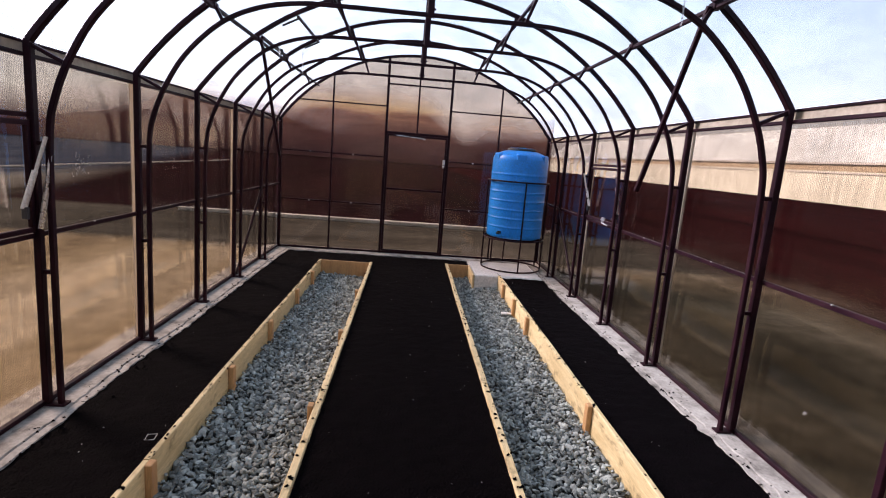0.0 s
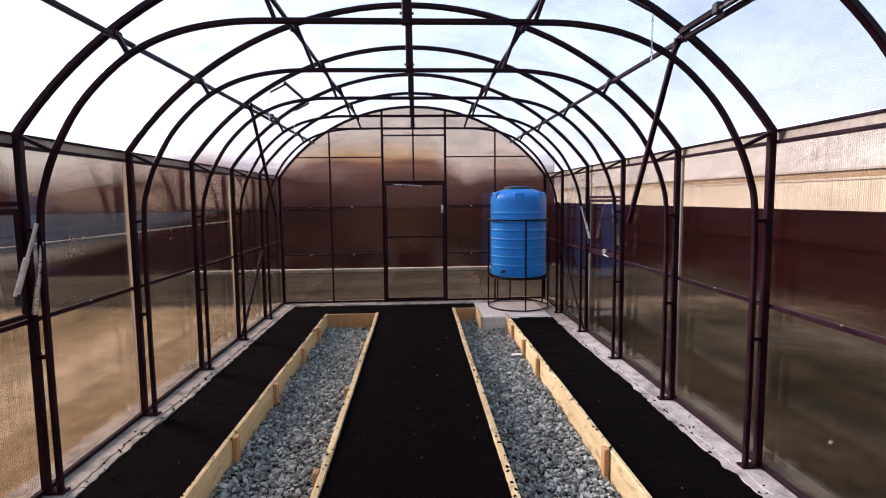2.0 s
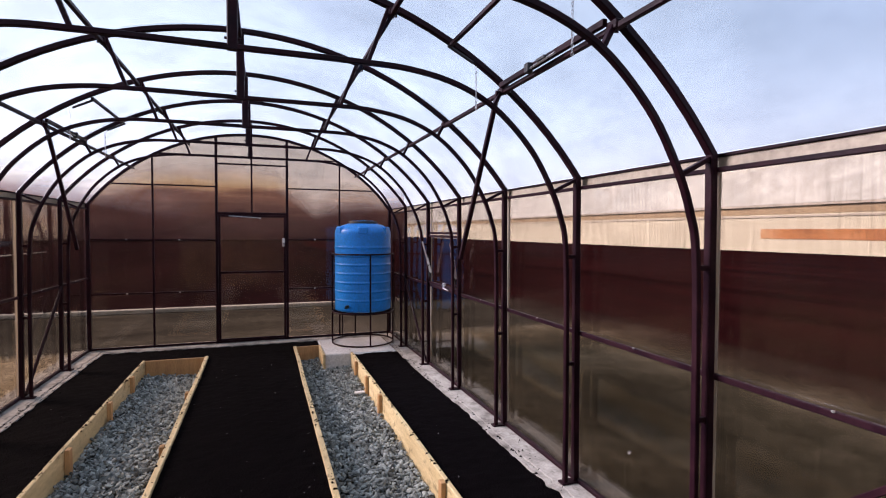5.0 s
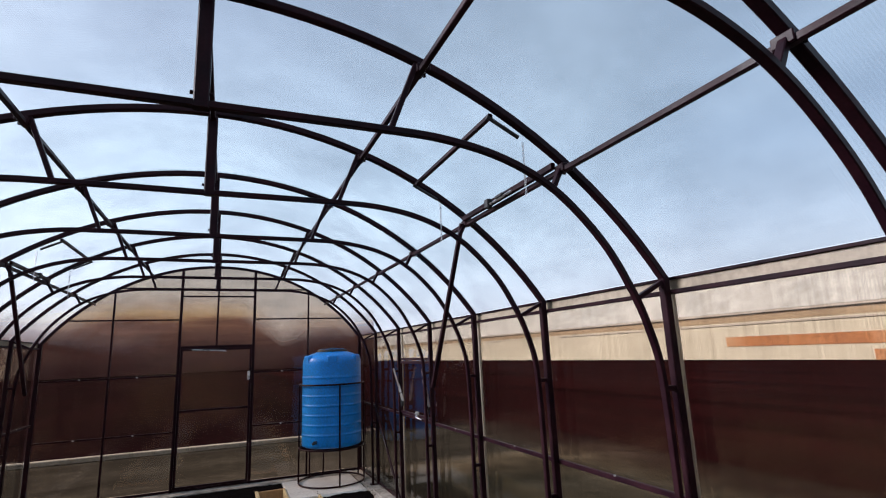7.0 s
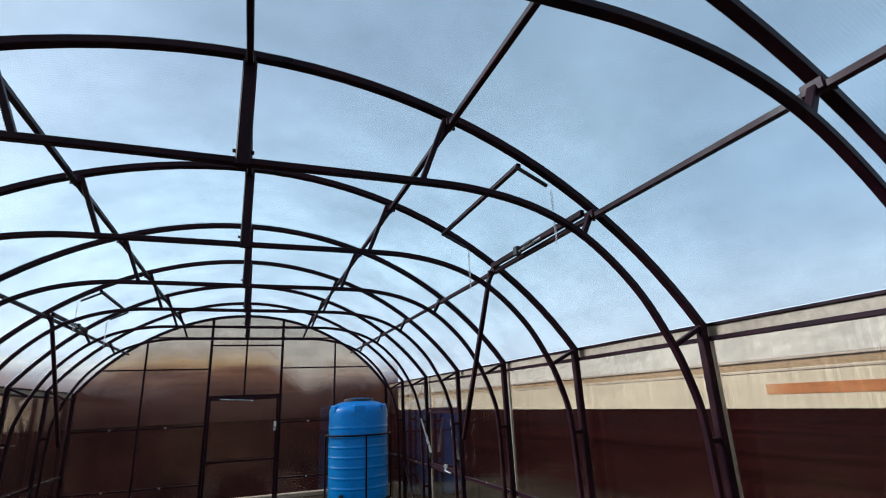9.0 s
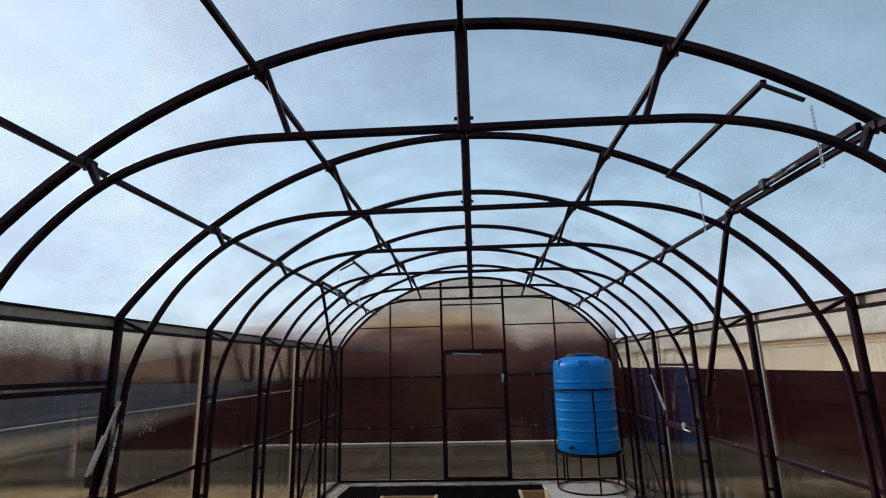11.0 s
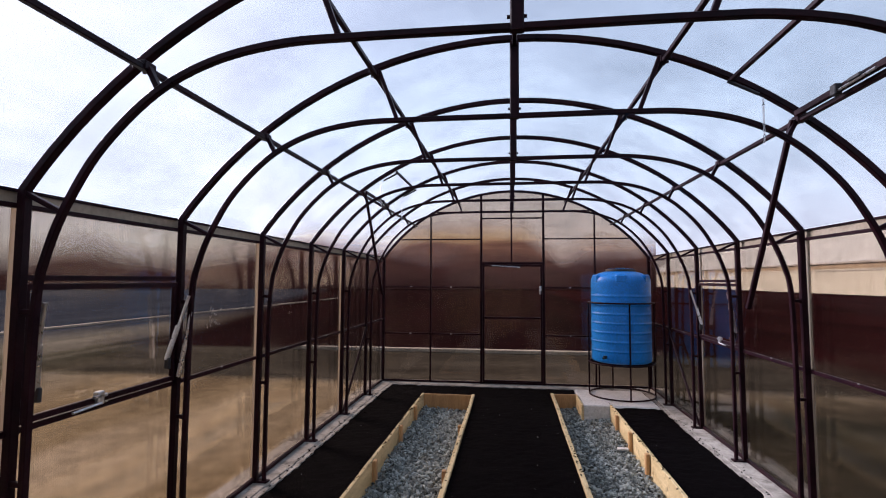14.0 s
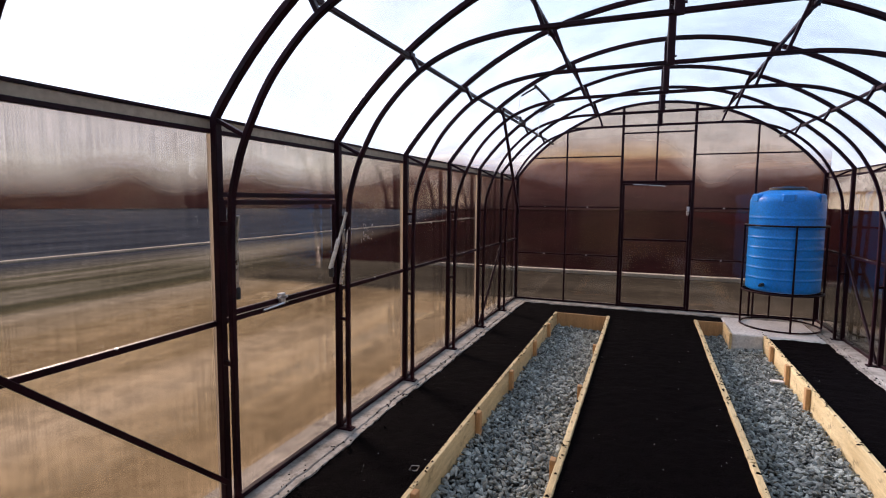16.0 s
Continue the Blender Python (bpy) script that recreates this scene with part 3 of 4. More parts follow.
purlin_run("ridge_purlin", 0.0, APEX - 0.062, "dark maroon painted steel ridge tube with clamps")

# diagonal braces
for s, ya, za, yb, zb in ((-1, 1.82, 1.03, 2.78, 0.16), (1, 1.82, 1.03, 2.78, 0.16), (-1, 7.78, MID, 6.82, 0.03), (1, 7.78, MID, 6.82, 0.03)):
    ob = finish("brace", bar((s * 1.95, ya, za), (s * 1.95, yb, zb), 0.024, 0.024, (1, 0, 0)), M_STEEL)
    tagged(ob, "dark maroon steel diagonal wall brace", "brace", "wall braces")

# ---- sheets ----
wall_w = empty("wall_west")
tagged(wall_w, "wall of bronze multiwall polycarbonate sheets", "wall", kind="structure")
wall_e = empty("wall_east")
tagged(wall_e, "wall of bronze multiwall polycarbonate sheets", "wall", kind="structure")
roof = empty("roof")
tagged(roof, "arched roof of clear multiwall polycarbonate sheets", "roof", kind="structure")
for y in BAYS[:-1:2]:
    for s, w in ((-1, wall_w), (1, wall_e)):
        b = bmesh.new()
        block(b, s * 2.012 - 0.004, s * 2.012 + 0.004, y + 0.002, y + 1.998, 0.01, 1.896)
        part("sheet", b, M_BRONZE, w)
for y in BAYS[2:8:2]:
    for s, w in ((-1, wall_w), (1, wall_e)):
        b = bmesh.new()
        block(b, s * 2.004 - 0.003, s * 2.004 + 0.003, y - 0.013, y + 0.027, 0.03, 1.846)
        part("joint_strip", b, M_STRIP, w, "pale sheet joint strip")
for y in BAYS[:-1:2]:
    b = bmesh.new()
    a0, a1 = arch_pts(RAD + 0.002, SPAN * 0.995, y + 0.002), arch_pts(RAD + 0.002, SPAN * 0.995, y + 1.998)
    c0, c1 = arch_pts(RAD + 0.008, SPAN * 0.995, y + 0.002), arch_pts(RAD + 0.008, SPAN * 0.995, y + 1.998)
    v = [[b.verts.new(p) for p in q] for q in (a0, a1, c1, c0)]
    for i in range(len(a0) - 1):
        for j in range(4):
            b.faces.new((v[j][i], v[(j + 1) % 4][i], v[(j + 1) % 4][i + 1], v[j][i + 1]))
    for i in (0, len(a0) - 1):
        b.faces.new([v[j][i] for j in range(4)])
    part("sheet", b, M_CLEAR, roof, smooth=True)


# ---- end walls ----
def end_wall(name, y, out):
    """out: +1 if the outside lies at larger y."""
    root = empty(name)
    side = (0, 1, 0)
    yb = y - out * 0.02
    # one sheet per opening between the mullions, cut to the arch
    xs = [-2.0, -1.235, -0.46, 0.47, 1.215, 2.0]
    for x0, x1 in zip(xs, xs[1:]):
        b = bmesh.new()
        n = 12
        top = [(x0 + (x1 - x0) * i / n, 0, arch_z(min(1.999, abs(x0 + (x1 - x0) * i / n)))) for i in range(n + 1)]
        loop = [(x0, 0, 0.01), (x1, 0, 0.01)] + [p for p in top[::-1]]
        f0 = [b.verts.new((p[0], y + out * 0.006, p[2])) for p in loop]
        f1 = [b.verts.new((p[0], y + out * 0.014, p[2])) for p in loop]
        b.faces.new(f0)
        b.faces.new(f1[::-1])
        for i in range(len(loop)):
            j = (i + 1) % len(loop)
            b.faces.new((f0[i], f0[j], f1[j], f1[i]))
        part("sheet", b, M_BRONZE_END, root)
    part("arch", tube(bmesh.new(), arch_pts(RAD - 0.02, SPAN, yb), 0.035, 0.035, side), M_STEEL, root)
    for s in (-1, 1):
        part("post", bar((s * 1.975, yb, 0), (s * 1.975, yb, EAVE), 0.045, 0.04, side), M_STEEL, root)
    for x in (-1.235, 1.215):
        part("mullion", bar((x, yb, 0), (x, yb, arch_z(x) - 0.03), 0.022, 0.03, side), M_STEEL, root)
    for x in (-0.46, 0.47):
        part("mullion", bar((x, yb, 0), (x, yb, arch_z(x) - 0.03), 0.035, 0.035, side), M_STEEL, root)
    part("mullion", bar((-0.005, yb, 1.82), (-0.005, yb, APEX - 0.04), 0.024, 0.03, side), M_STEEL, root)
    part("lintel", bar((-0.445, yb, 1.803), (0.455, yb, 1.803), 0.035, 0.035, side), M_STEEL, root)
    part("crossbar", bar((-0.445, yb, 2.487), (0.455, yb, 2.487), 0.02, 0.03, side), M_STEEL, root)
    part("crossbar", bar((-1.22, yb, 2.59), (1.20, yb, 2.59), 0.018, 0.024, side), M_STEEL, root)
    for z, xe in ((2.17, arch_z), (1.44, None), (0.73, None)):
        xo = 1.955 if xe is None else math.sqrt((RAD - 0.04) ** 2 - (z - CEN) ** 2)
        for x0, x1 in ((-xo, -0.478), (0.488, xo)):
            part("crossbar", bar((x0, yb, z), (x1, yb, z), 0.018, 0.022, side), M_STEEL, root)
            if xe is None:
                for f in (0.28, 0.70) if x0 < 0 else (0.25, 0.7):
                    xx = x0 + (x1 - x0) * f
                    b = block(bmesh.new(), xx - 0.01, xx + 0.01, yb - out * 0.022, yb - out * 0.014, z - 0.006, z + 0.008)
                    part("clip", b, M_ZINC, root, "small zinc screw clip")
    part("sill", bar((-1.95, yb, 0.018), (1.95, yb, 0.018), 0.026, 0.035, side), M_STEEL, root)
    tagged(root, "arched end wall of bronze polycarbonate on maroon steel grid", "wall", kind="structure")
    # door leaf
    d = empty("door_1" if out > 0 else "door_2")
    yd = y - out * 0.045
    fr = bmesh.new()
    tube(fr, [(-0.425, yd, 0.05), (0.435, yd, 0.05), (0.435, yd, 1.768), (-0.425, yd, 1.768)], 0.028, 0.026, side, closed=True)
    part("door_frame", fr, M_STEEL, d)
    part("rail", bar((-0.41, yd, 0.985), (0.42, yd, 0.985), 0.026, 0.026, side), M_STEEL, d)
    b = bmesh.new()
    block(b, 0.40, 0.432, yd - out * 0.05, yd - out * 0.014, 1.34, 1.46, 0.006)
    part("handle", b, M_ZINC, d, "pale zinc door latch")
    b = rod(bmesh.new(), [(-0.30, yd - out * 0.02, 1.768), (0.05, yd - out * 0.03, 1.748), (0.12, yd - out * 0.03, 1.738)], 0.006, 6)
    part("closer_rod", b, M_ZINC, d, "thin bright rod at the top")
    tagged(d, "closed bronze polycarbonate door with maroon steel frame", "door", kind="structure")
    return root


end_wall("wall_north", BACK, 1)
end_wall("wall_south", FRONT, -1)


# ---- wall hatches with gas struts ----
def wall_hatch(s, y0):
    root = empty("wall_hatch")
    x = s * 1.972
    ya, yb = y0 + 0.035, y0 + 0.965
    b = bmesh.new()
    tube(b, [(x, ya, MID + 0.035), (x, yb, MID + 0.035), (x, yb, 1.513), (x, ya, 1.513)], 0.026, 0.024, (1, 0, 0), closed=True)
    part("hatch_frame", b, M_STEEL, root)
    part("header", bar((s * 1.98, y0 + 0.03, 1.550), (s * 1.98, y0 + 0.97, 1.550), 0.02, 0.024, (0, 0, 1)), M_STEEL, root)
    for yy, lean in ((ya, 0.06), (yb, -0.06)):
        g = part("gas_strut", rod(bmesh.new(), [(s * 1.88, yy, 1.45), (s * 1.925, yy + lean * 0.4, 1.27)], 0.009, 8), M_ZINC, root, "bright gas strut")
        part("cylinder", rod(bmesh.new(), [(s * 1.925, yy + lean * 0.4, 1.28), (s * 1.965, yy + lean, 1.09)], 0.014, 8), M_ZINC, g)
        b = bmesh.new()
        block(b, min(x, x - s * 0.03), max(x, x - s * 0.03), yy + lean - 0.01, yy + lean + 0.01, 1.04, 1.10, 0.003)
        part("bracket", b, M_DARK, g)
    ye = yb + 0.03 if s < 0 else ya - 0.02
    lean = -0.03 if s < 0 else 0.03
    g = part("gas_strut", rod(bmesh.new(), [(s * 1.885, ye, 1.355), (s * 1.905, ye + lean * 0.5, 1.16)], 0.009, 8), M_ZINC, root, "bright gas strut")
    part("cylinder", rod(bmesh.new(), [(s * 1.904, ye + lean * 0.5, 1.17), (s * 1.93, ye + lean, 0.985)], 0.013, 8), M_ZINC, g)
    b = bmesh.new()
    ym = y0 + 0.42
    xi = x - s * 0.03
    block(b, min(x, xi), max(x, xi), ym - 0.02, ym + 0.02, MID + 0.012, MID + 0.075, 0.004)
    block(b, min(x - s * 0.012, xi), max(x - s * 0.012, xi), ym - 0.04, ym + 0.04, MID + 0.045, MID + 0.06, 0.003)
    rod(b, [(xi, ym - 0.16, MID + 0.012), (xi, ym + 0.0, MID + 0.02)], 0.006, 6)
    part("latch", b, M_ZINC, root, "zinc bolt latch")
    return tagged(root, "closed top-hung wall hatch with zinc latch and gas struts", "hatch", "wall hatches")


wall_hatch(-1, 2.8)
wall_hatch(1, 5.8)


# ---- roof vents with chains and rods ----
def chain(name_root, top, length):
    b = bmesh.new()
    n = int(length / 0.016)
    for i in range(n):
        z = top[2] - i * 0.016
        turn = (i % 2) * math.pi / 2
        pts = []
        for k in range(8):
            a_ = 2 * math.pi * k / 8
            u = 0.005 * math.cos(a_)
            pts.append((top[0] + u * math.cos(turn), top[1] + u * math.sin(turn), z + 0.011 * math.sin(a_)))
        rod(b, pts, 0.0016, 4, True)
    part("chain", b, M_ZINC, name_root, "thin bright chain")


def roof_vent(s, y0):
    root = empty("roof_vent")
    xb = 1.12
    zb = arch_z(xb) - 0.05
    part("top_bar", bar((s * xb, y0 + 0.03, zb), (s * xb, y0 + 0.97, zb), 0.022, 0.022, (0, 0, 1)), M_STEEL, root)
    part("lower_bar", bar((s * (PX - 0.037), y0 + 0.03, arch_z(PX - 0.037) - 0.060), (s * (PX - 0.037), y0 + 0.97, arch_z(PX - 0.037) - 0.060), 0.022, 0.03, (0, 0, 1)), M_STEEL, root)
    for yy in (y0 + 0.026, y0 + 0.974):
        b = bmesh.new()
        rod(b, [(s * (xb - 0.02), yy, arch_z(xb) - 0.058), (s * 1.25, yy, arch_z(1.25) - 0.062)], 0.009, 8)
        part("stay", b, M_DARK, root)
        chain(root, (s * 1.27, yy, arch_z(1.27) - 0.08), 0.24)
    ym, xm, zm = y0 + 0.5, s * (PX - 0.06), arch_z(PX - 0.06) - 0.082
    latch = part("latch", block(bmesh.new(), xm - 0.016, xm + 0.016, ym + 0.09, ym + 0.13, zm - 0.03, zm + 0.02, 0.004), M_DARK, root, "dark latch block")
    part("bolt", rod(bmesh.new(), [(xm, ym - 0.14, zm - 0.008), (xm, ym + 0.09, zm - 0.012)], 0.006, 6), M_ZINC, latch, "zinc sliding bolt")
    part("keeper", block(bmesh.new(), xm - 0.012, xm + 0.012, ym - 0.06, ym + 0.02, zm - 0.008, zm + 0.010, 0.004), M_DARK, latch)
    return tagged(root, "closed roof vent with dark frame, latch and chains", "vent", "roof vents")


roof_vent(1, 2.8)
roof_vent(-1, 5.8)
ROD_R = ((1.42, 3.80, 2.38), (1.35, 4.20, 1.39))
ROD_L = ((-1.42, 5.80, 2.38), (-1.35, 6.22, 1.40))
for p0, p1 in (ROD_R, ROD_L):
    ob = finish("prop_bar", bar(p0, p1, 0.026, 0.026, (0, 1, 0)), M_STEEL)
    tagged(ob, "dark steel prop bar hanging from the roof joint", "bar", "prop bars")

# ---- water tank ----
TX, TY = 1.475, 8.30
tank = empty("water_tank", TX, TY, 0.46)
R = 0.39
prof = [(0.01, 0.0), (R - 0.03, 0.0), (R - 0.006, 0.012), (R, 0.04)]
z = 0.16
for k in range(6):
    prof += [(R, z - 0.03), (R, z - 0.012), (R + 0.0035, z - 0.006), (R + 0.0035, z + 0.004), (R, z + 0.010), (R, z + 0.028)]
    z += 0.122
prof += [(R, 0.855), (R, 0.868), (R + 0.004, 0.876), (R + 0.004, 0.89), (R, 0.90), (R, 0.915), (R, 1.05), (R, 1.075), (R - 0.003, 1.10), (R - 0.014, 1.13), (R - 0.05, 1.163), (R - 0.11, 1.19), (0.21, 1.212), (0.02, 1.222)]
b = lathe(bmesh.new(), prof, 64)
part("body", b, M_TANK, tank, smooth=True)
for k in range(6):
    a_ = math.radians(k * 60 + 20)
    b = bmesh.new()
    block(b, R - 0.12, R + 0.003, -0.075, 0.075, 1.06, 1.17, 0.02)
    bmesh.ops.rotate(b, verts=b.verts, cent=(0, 0, 0), matrix=Matrix.Rotation(a_, 3, "Z"))
    part("shoulder_lug", b, M_TANK, tank)
b = lathe(bmesh.new(), [(0.01, 1.205), (0.178, 1.205), (0.18, 1.225), (0.178, 1.242), (0.165, 1.250), (0.01, 1.255)], 40)
lid = part("lid", b, M_TANK, tank, smooth=True)
part("rim", lathe(bmesh.new(), [(0.176, 1.203), (0.196, 1.203), (0.199, 1.212), (0.196, 1.244), (0.176, 1.247)], 40), M_DARK, lid, "black lid rim", smooth=True)
b = bmesh.new()
block(b, -0.06, 0.06, -0.02, 0.02, 1.252, 1.268, 0.005)
part("grip", b, M_DARK, lid)
b = rod(bmesh.new(), [(-0.255, -0.29, 0.085), (-0.285, -0.33, 0.085)], 0.022, 12)
rod(b, [(-0.28, -0.32, 0.085), (-0.305, -0.35, 0.075)], 0.013, 10)
part("tap", b, M_DARK, tank, "black outlet fitting")
tagged(tank, "tall blue ribbed plastic water tank on a steel stand", "water tank")

stand = empty("tank_stand", TX, TY, 0)


def hoop(r, z, th):
    return rod(bmesh.new(), [(r * math.cos(2 * math.pi * k / 48), r * math.sin(2 * math.pi * k / 48), z) for k in range(48)], th, 8, True)


part("hoop", hoop(0.425, 0.012, 0.011), M_STEEL, stand, smooth=True)
part("hoop", hoop(0.425, 0.445, 0.011), M_STEEL, stand, smooth=True)
part("hoop", hoop(0.425, 1.25, 0.011), M_STEEL, stand, smooth=True)
for deg in (-87, -8, 22, 95, 124, 170):
    x, y = 0.425 * math.cos(math.radians(deg)), 0.425 * math.sin(math.radians(deg))
    part("upright", rod(bmesh.new(), [(x, y, 0.0), (x, y, 1.25)], 0.011, 8), M_STEEL, stand)
for k in range(-2, 3):
    yy = k * 0.15
    xx = math.sqrt(0.42 ** 2 - yy ** 2)
    part("grate_bar", bar((-xx, yy, 0.447), (xx, yy, 0.447), 0.022, 0.022, (0, 0, 1)), M_STEEL, stand)
tagged(stand, "dark round steel cage stand holding the tank", "stand")

# ---- surroundings seen through the sheets ----
M_SIDING = surface("cream_siding", [(0.3, (0.58, 0.57, 0.48)), (0.7, (0.80, 0.80, 0.70))], 0.35, 5, 0.7, 0, 0.0, stretch=(1, 6, 0.3))
M_ORANGE = surface("orange_siding", [(0.3, (0.34, 0.13, 0.05)), (0.5, (0.50, 0.22, 0.09)), (0.7, (0.62, 0.38, 0.22))], 0.3, 4, 0.7, 0, 0.0)
M_TAN = surface("brown_siding", [(0.3, (0.34, 0.26, 0.17)), (0.7, (0.54, 0.44, 0.31))], 0.3, 4, 0.7, 0, 0.0)
M_ROOF = surface("grey_metal_roof", [(0.3, (0.58, 0.61, 0.62)), (0.7, (0.74, 0.77, 0.78))], 0.15, 0.8, 0.5, 0, 0.0)
M_KERB = surface("pale_road_edge", [(0.3, (0.42, 0.40, 0.37)), (0.7, (0.66, 0.64, 0.61))], 0.6, 8, 0.8, 0, 0.0)


def woods_material():
    m, t, out = material("woods_painted_haze")
    b = t.nodes.new("ShaderNodeBsdfDiffuse")
    clear = t.nodes.new("ShaderNodeBsdfTransparent")
    mix = t.nodes.new("ShaderNodeMixShader")
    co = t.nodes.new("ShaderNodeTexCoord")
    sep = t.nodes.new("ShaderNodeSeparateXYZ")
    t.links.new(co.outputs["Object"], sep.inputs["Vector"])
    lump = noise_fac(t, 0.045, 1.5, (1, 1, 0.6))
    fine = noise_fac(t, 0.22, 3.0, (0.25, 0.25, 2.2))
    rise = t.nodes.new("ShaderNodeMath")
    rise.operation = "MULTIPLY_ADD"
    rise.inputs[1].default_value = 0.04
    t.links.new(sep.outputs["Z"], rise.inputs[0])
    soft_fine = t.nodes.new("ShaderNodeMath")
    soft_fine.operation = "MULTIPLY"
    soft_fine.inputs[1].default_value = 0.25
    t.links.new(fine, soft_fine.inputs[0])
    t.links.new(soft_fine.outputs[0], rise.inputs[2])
    # haze and a sunlit golden band are painted into the colour by height
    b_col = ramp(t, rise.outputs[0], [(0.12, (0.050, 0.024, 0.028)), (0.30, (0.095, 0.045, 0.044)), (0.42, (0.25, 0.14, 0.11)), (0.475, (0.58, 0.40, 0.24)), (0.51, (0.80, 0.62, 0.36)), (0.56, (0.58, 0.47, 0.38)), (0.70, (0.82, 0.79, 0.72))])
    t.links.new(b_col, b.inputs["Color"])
    top = t.nodes.new("ShaderNodeMath")
    top.operation = "MULTIPLY_ADD"
    top.inputs[1].default_value = -18.0
    t.links.new(lump, top.inputs[0])
    west = t.nodes.new("ShaderNodeMapRange")
    west.inputs["From Min"].default_value, west.inputs["From Max"].default_value = -12.0, -55.0
    west.inputs["To Max"].default_value = 7.5
    t.links.new(sep.outputs["X"], west.inputs["Value"])
    lift = t.nodes.new("ShaderNodeMath")
    t.links.new(sep.outputs["Z"], lift.inputs[0])
    t.links.new(west.outputs["Result"], lift.inputs[1])
    east = t.nodes.new("ShaderNodeMapRange")
    east.inputs["From Min"].default_value, east.inputs["From Max"].default_value = 2.0, 9.0
    east.inputs["To Max"].default_value = 5.5
    t.links.new(sep.outputs["X"], east.inputs["Value"])
    lower = t.nodes.new("ShaderNodeMath")
    t.links.new(lift.outputs[0], lower.inputs[0])
    t.links.new(east.outputs["Result"], lower.inputs[1])
    t.links.new(lower.outputs[0], top.inputs[2])
    mr = t.nodes.new("ShaderNodeMapRange")
    mr.inputs["From Min"].default_value, mr.inputs["From Max"].default_value = 1.2, 6.4
    t.links.new(top.outputs[0], mr.inputs["Value"])
    t.links.new(mr.outputs["Result"], mix.inputs["Fac"])
    glow = t.nodes.new("ShaderNodeEmission")        # emission added to brighten the far woods, like daylight scattered by haze
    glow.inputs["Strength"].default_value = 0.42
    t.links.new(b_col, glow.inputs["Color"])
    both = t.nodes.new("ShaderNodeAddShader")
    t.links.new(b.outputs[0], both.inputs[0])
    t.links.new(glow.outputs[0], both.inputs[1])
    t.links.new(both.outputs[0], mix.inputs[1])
    t.links.new(clear.outputs[0], mix.inputs[2])
    t.links.new(mix.outputs[0], out.inputs["Surface"])
    return m


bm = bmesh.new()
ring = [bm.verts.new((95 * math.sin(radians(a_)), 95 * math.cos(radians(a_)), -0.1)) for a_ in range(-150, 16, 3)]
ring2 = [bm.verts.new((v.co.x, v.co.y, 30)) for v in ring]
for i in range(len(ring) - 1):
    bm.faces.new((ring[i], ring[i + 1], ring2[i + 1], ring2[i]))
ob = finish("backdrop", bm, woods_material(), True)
tagged(ob, "brown leafless woods in the distance with painted haze and glow", "backdrop", kind="structure")

kerb_line = finish("road_kerb", bar((-5.0, 12.45, -0.02), (2.1, 12.45, -0.02), 0.16, 0.08, (0, 0, 1)), M_KERB)
tagged(kerb_line, "pale kerb line along the field edge", "kerb", kind="structure")
kerb_line = finish("road_kerb", bar((-14.5, -40, -0.03), (-14.5, 45, -0.03), 0.16, 0.07, (0, 0, 1)), M_KERB)
tagged(kerb_line, "pale kerb line along the yard edge", "kerb", kind="structure")


def long_building():
    root = empty("farm_building", 40, 0, 0)
    y0, y1 = -30, 150

    def slab_part(name, ya, yb, z0, z1, depth, mat, label=""):
        part(name, block(bmesh.new(), -depth, 0 if depth else 9, ya, yb, z0, z1), mat, root, label)

    slab_part("wall", y0, y1, 0.0, 3.9, 0.0, M_SIDING)
    slab_part("plinth", y0, 22, 0.0, 0.7, 0.06, M_ORANGE, "rust orange plinth")
    slab_part("band", y0, 33, 1.1, 1.9, 0.05, M_ORANGE, "orange cladding band")
    slab_part("band", y0, 20, 3.12, 3.66, 0.06, M_ORANGE, "orange cladding band")
    slab_part("band", 20, y1, 3.12, 3.66, 0.05, M_TAN, "brownish cladding band")
    slab_part("ledge", y0, y1, 2.86, 3.0, 0.10, M_KERB, "white ledge strip")
    slab_part("gutter", y0, y1, 3.74, 3.92, 0.30, M_KERB, "white gutter")
    b = bmesh.new()
    vs = [b.verts.new(p) for p in ((-0.2, y0, 3.94), (-0.2, y1, 3.94), (5, y1, 8.0), (5, y0, 8.0), (10.3, y0, 3.94), (10.3, y1, 3.94))]
    for q in ((0, 1, 2, 3), (3, 2, 5, 4), (0, 3, 4), (1, 5, 2), (0, 4, 5, 1)):
        b.faces.new([vs[k] for k in q])
    part("roof", b, M_ROOF, root)
    return tagged(root, "long cream farm building with grey roof and orange bands", "building")


long_building()


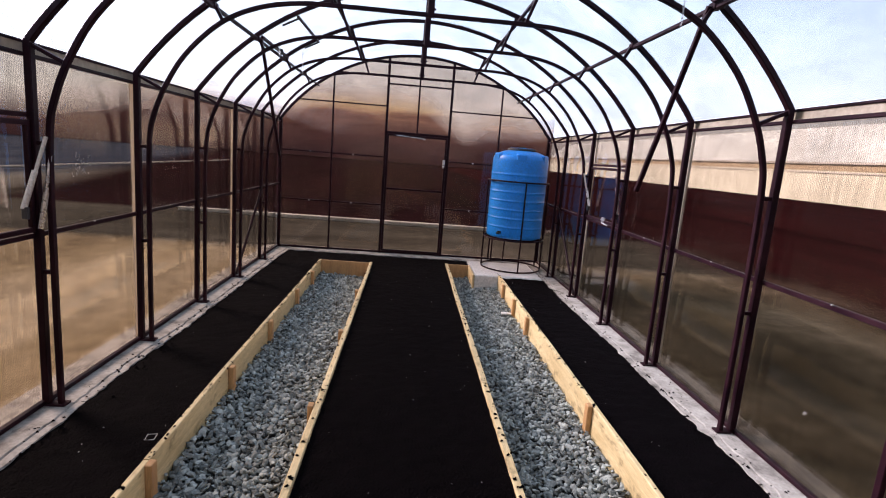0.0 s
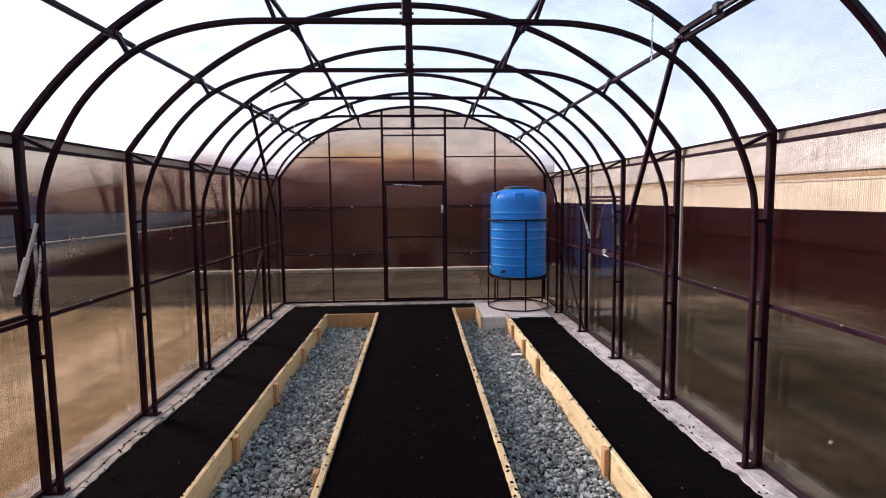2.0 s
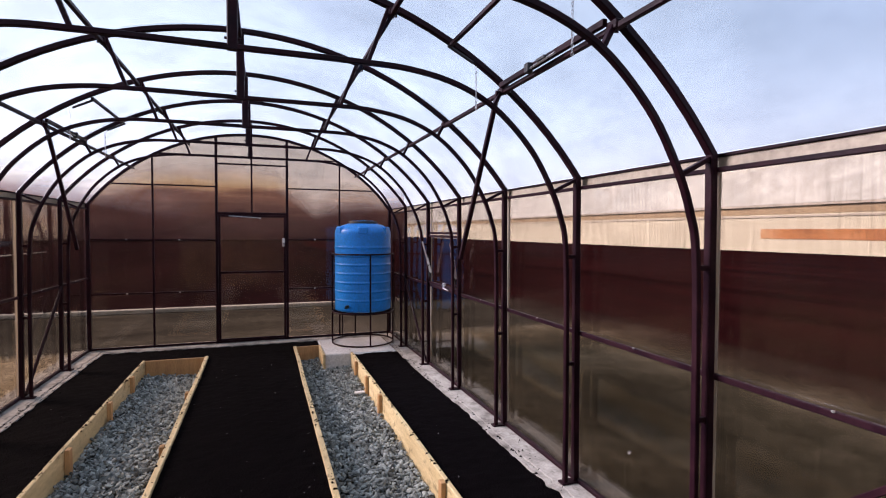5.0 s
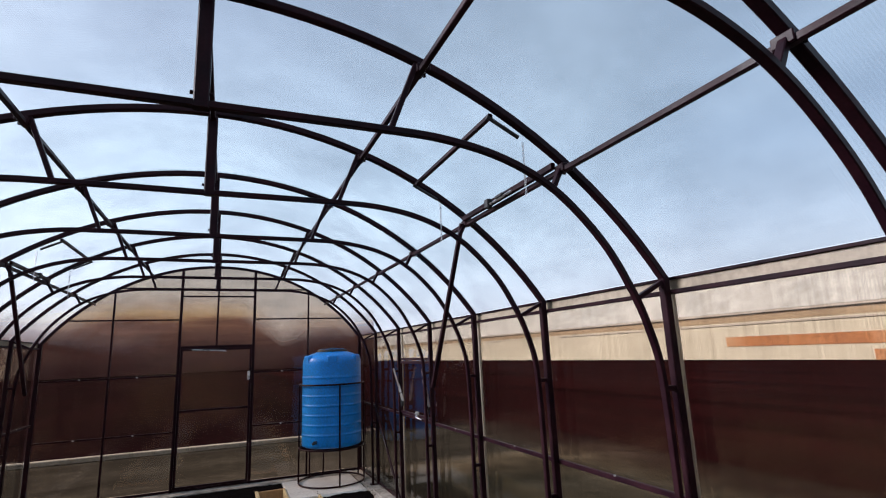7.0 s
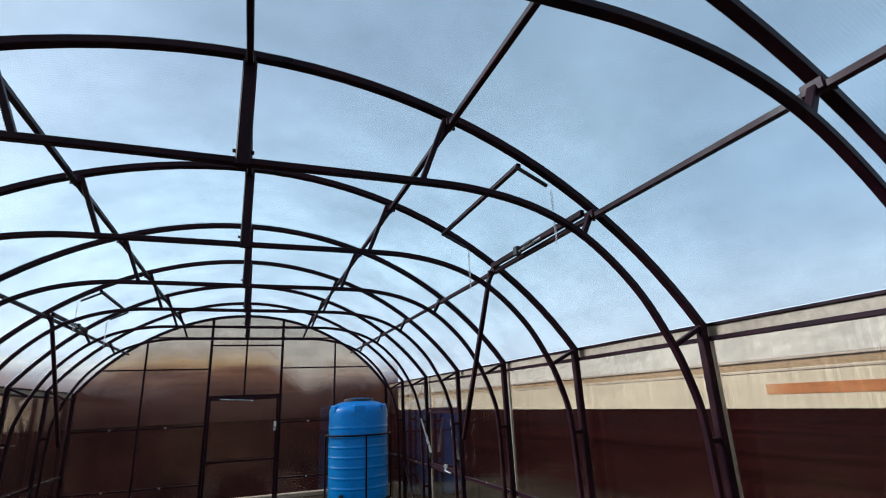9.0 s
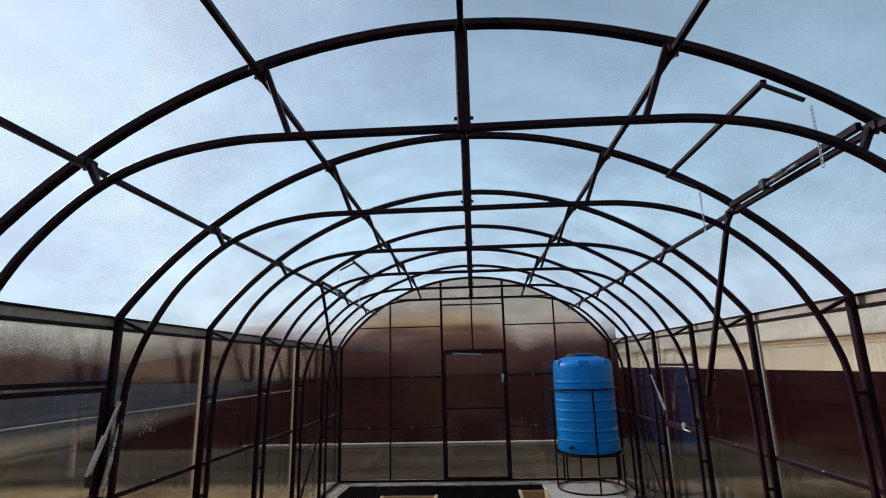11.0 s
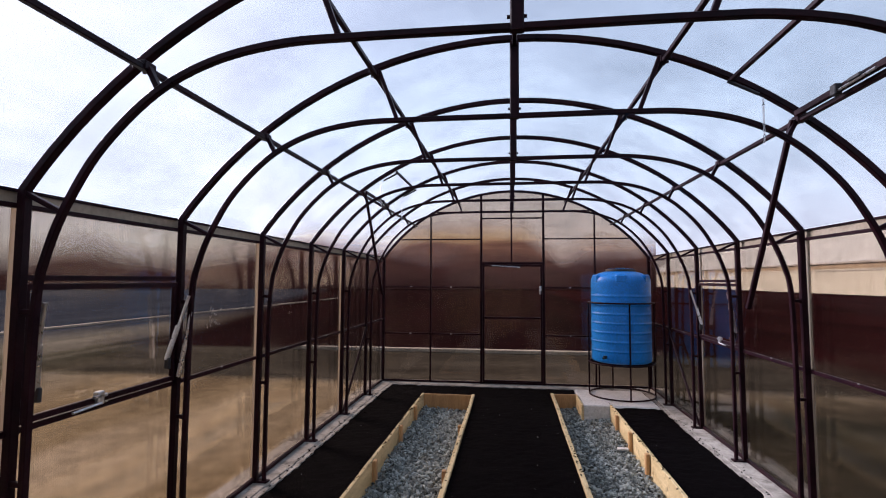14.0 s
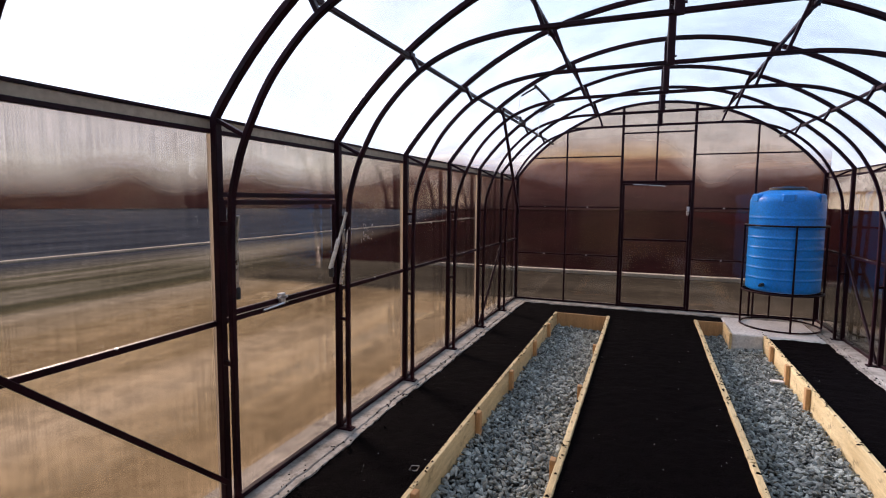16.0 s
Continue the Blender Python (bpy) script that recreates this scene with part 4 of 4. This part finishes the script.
# ---- specks on the soil ----
def specks(count, seed):
    rng = random.Random(seed)
    vs, fs = [], []
    for i in range(count):
        x0, x1 = rng.choice(((-1.8, -1.25), (-0.48, 0.49), (-0.48, 0.49), (1.25, 1.8)))
        x, y = rng.uniform(x0, x1), rng.uniform(1.5, 7.5)
        r, k = rng.uniform(0.0015, 0.004), len(vs)
        p = Vector((x, y, 0))
        z = -0.013 + 0.006 * noise.noise(p * 1.7) + 0.006 * noise.noise(p * 6) + 0.011 * noise.noise(p * 17) + 0.003
        a_ = rng.uniform(0, 3.14)
        for u, v, w in ((-1.6, -0.7, -0.6), (1.6, -0.6, -0.6), (0.2, 0.9, -0.6), (0, 0, 0.8)):
            vs.append((x + r * (u * math.cos(a_) - v * math.sin(a_)), y + r * (u * math.sin(a_) + v * math.cos(a_)), z + r * w))
        fs += [(k, k + 2, k + 1), (k, k + 1, k + 3), (k + 1, k + 2, k + 3), (k + 2, k, k + 3)]
    me = bpy.data.meshes.new("soil_specks")
    me.from_pydata(vs, [], fs)
    me.materials.append(M_SLAB)
    return tagged(new("soil_specks", me), "tiny pale specks scattered on the black soil", "specks", kind="stuff")


specks(80, 5)


def crumbs(count, seed):
    """Lumps of soil spilt on the boards, the kerb and along the bed edges."""
    rng = random.Random(seed)
    vs, fs = [], []
    for i in range(count):
        x, top = rng.choice(((-1.21, 0.016), (-0.525, 0.013), (0.535, 0.013), (1.21, 0.015), (-1.84, 0.002), (1.84, 0.002), (-1.80, 0.0), (1.80, 0.0)))
        wide = 0.012 if abs(x) < 1.5 else 0.05
        x, y = x + rng.gauss(0, wide), rng.uniform(1.3, 7.9)
        r, k = rng.uniform(0.003, 0.009), len(vs)
        a_ = rng.uniform(0, 3.14)
        for u, v, w in ((-1.5, -0.7, -0.5), (1.4, -0.8, -0.5), (0.9, 0.9, -0.5), (-1.0, 0.8, -0.5), (-0.5, -0.2, 0.6), (0.5, 0.1, 0.7)):
            u, v, w = u * rng.uniform(0.7, 1.3), v * rng.uniform(0.7, 1.3), w * rng.uniform(0.7, 1.3)
            vs.append((x + r * (u * math.cos(a_) - v * math.sin(a_)), y + r * (u * math.sin(a_) + v * math.cos(a_)), top + r * w))
        fs += [tuple(k + q for q in f) for f in ((0, 3, 2, 1), (0, 1, 5, 4), (1, 2, 5), (2, 3, 4, 5), (3, 0, 4))]
    me = bpy.data.meshes.new("soil_crumbs")
    me.from_pydata(vs, [], fs)
    me.materials.append(M_SOIL)
    return tagged(new("soil_crumbs", me), "black soil crumbs spilt on boards and foundation", "crumbs", kind="stuff")


crumbs(900, 9)


# ---- small things ----
chip = finish("wood_chip", block(bmesh.new(), 1.05, 1.16, 6.47, 6.53, -0.168, -0.150, 0.004), M_SLAB)
tagged(chip, "pale scrap of board lying on the gravel", "scrap")
wire = finish("wire_loop", rod(bmesh.new(), [(-1.30, 3.47, 0.006), (-1.255, 3.475, 0.008), (-1.262, 3.525, 0.010), (-1.307, 3.52, 0.007)], 0.0022, 6, True), M_ZINC)
tagged(wire, "small bent wire loop lying on the soil", "wire")


def smears(s, y, z, count, spread, seed):
    """Thin dried mud streaks on the inner face of a wall sheet."""
    rng = random.Random(seed)
    b = bmesh.new()
    x = s * 2.0066
    for i in range(count):
        yy, zz = y + rng.uniform(-spread, spread), z + rng.uniform(-spread, spread) * 0.7
        a_, ln, w = rng.uniform(0.5, 2.6), rng.uniform(0.008, 0.032), rng.uniform(0.0008, 0.0022)
        pts = []
        for k in range(4):
            f = k / 3 - 0.5
            pts.append((yy + ln * f * math.cos(a_) + rng.uniform(-0.003, 0.003), zz + ln * f * math.sin(a_)))
        up = [b.verts.new((x, p[0] - w * math.sin(a_), p[1] + w * math.cos(a_))) for p in pts]
        dn = [b.verts.new((x, p[0] + w * math.sin(a_), p[1] - w * math.cos(a_))) for p in pts]
        for k in range(3):
            b.faces.new((up[k], up[k + 1], dn[k + 1], dn[k]))
    ob = finish("mud_smears", b, M_CONCRETE)
    return tagged(ob, "dried pale mud smears on the bronze sheet", "smears", kind="stuff")


smears(-1, 4.24, 1.29, 26, 0.085, 3)
smears(-1, 5.35, 1.30, 7, 0.12, 4)
smears(1, 3.25, 0.42, 3, 0.16, 6)
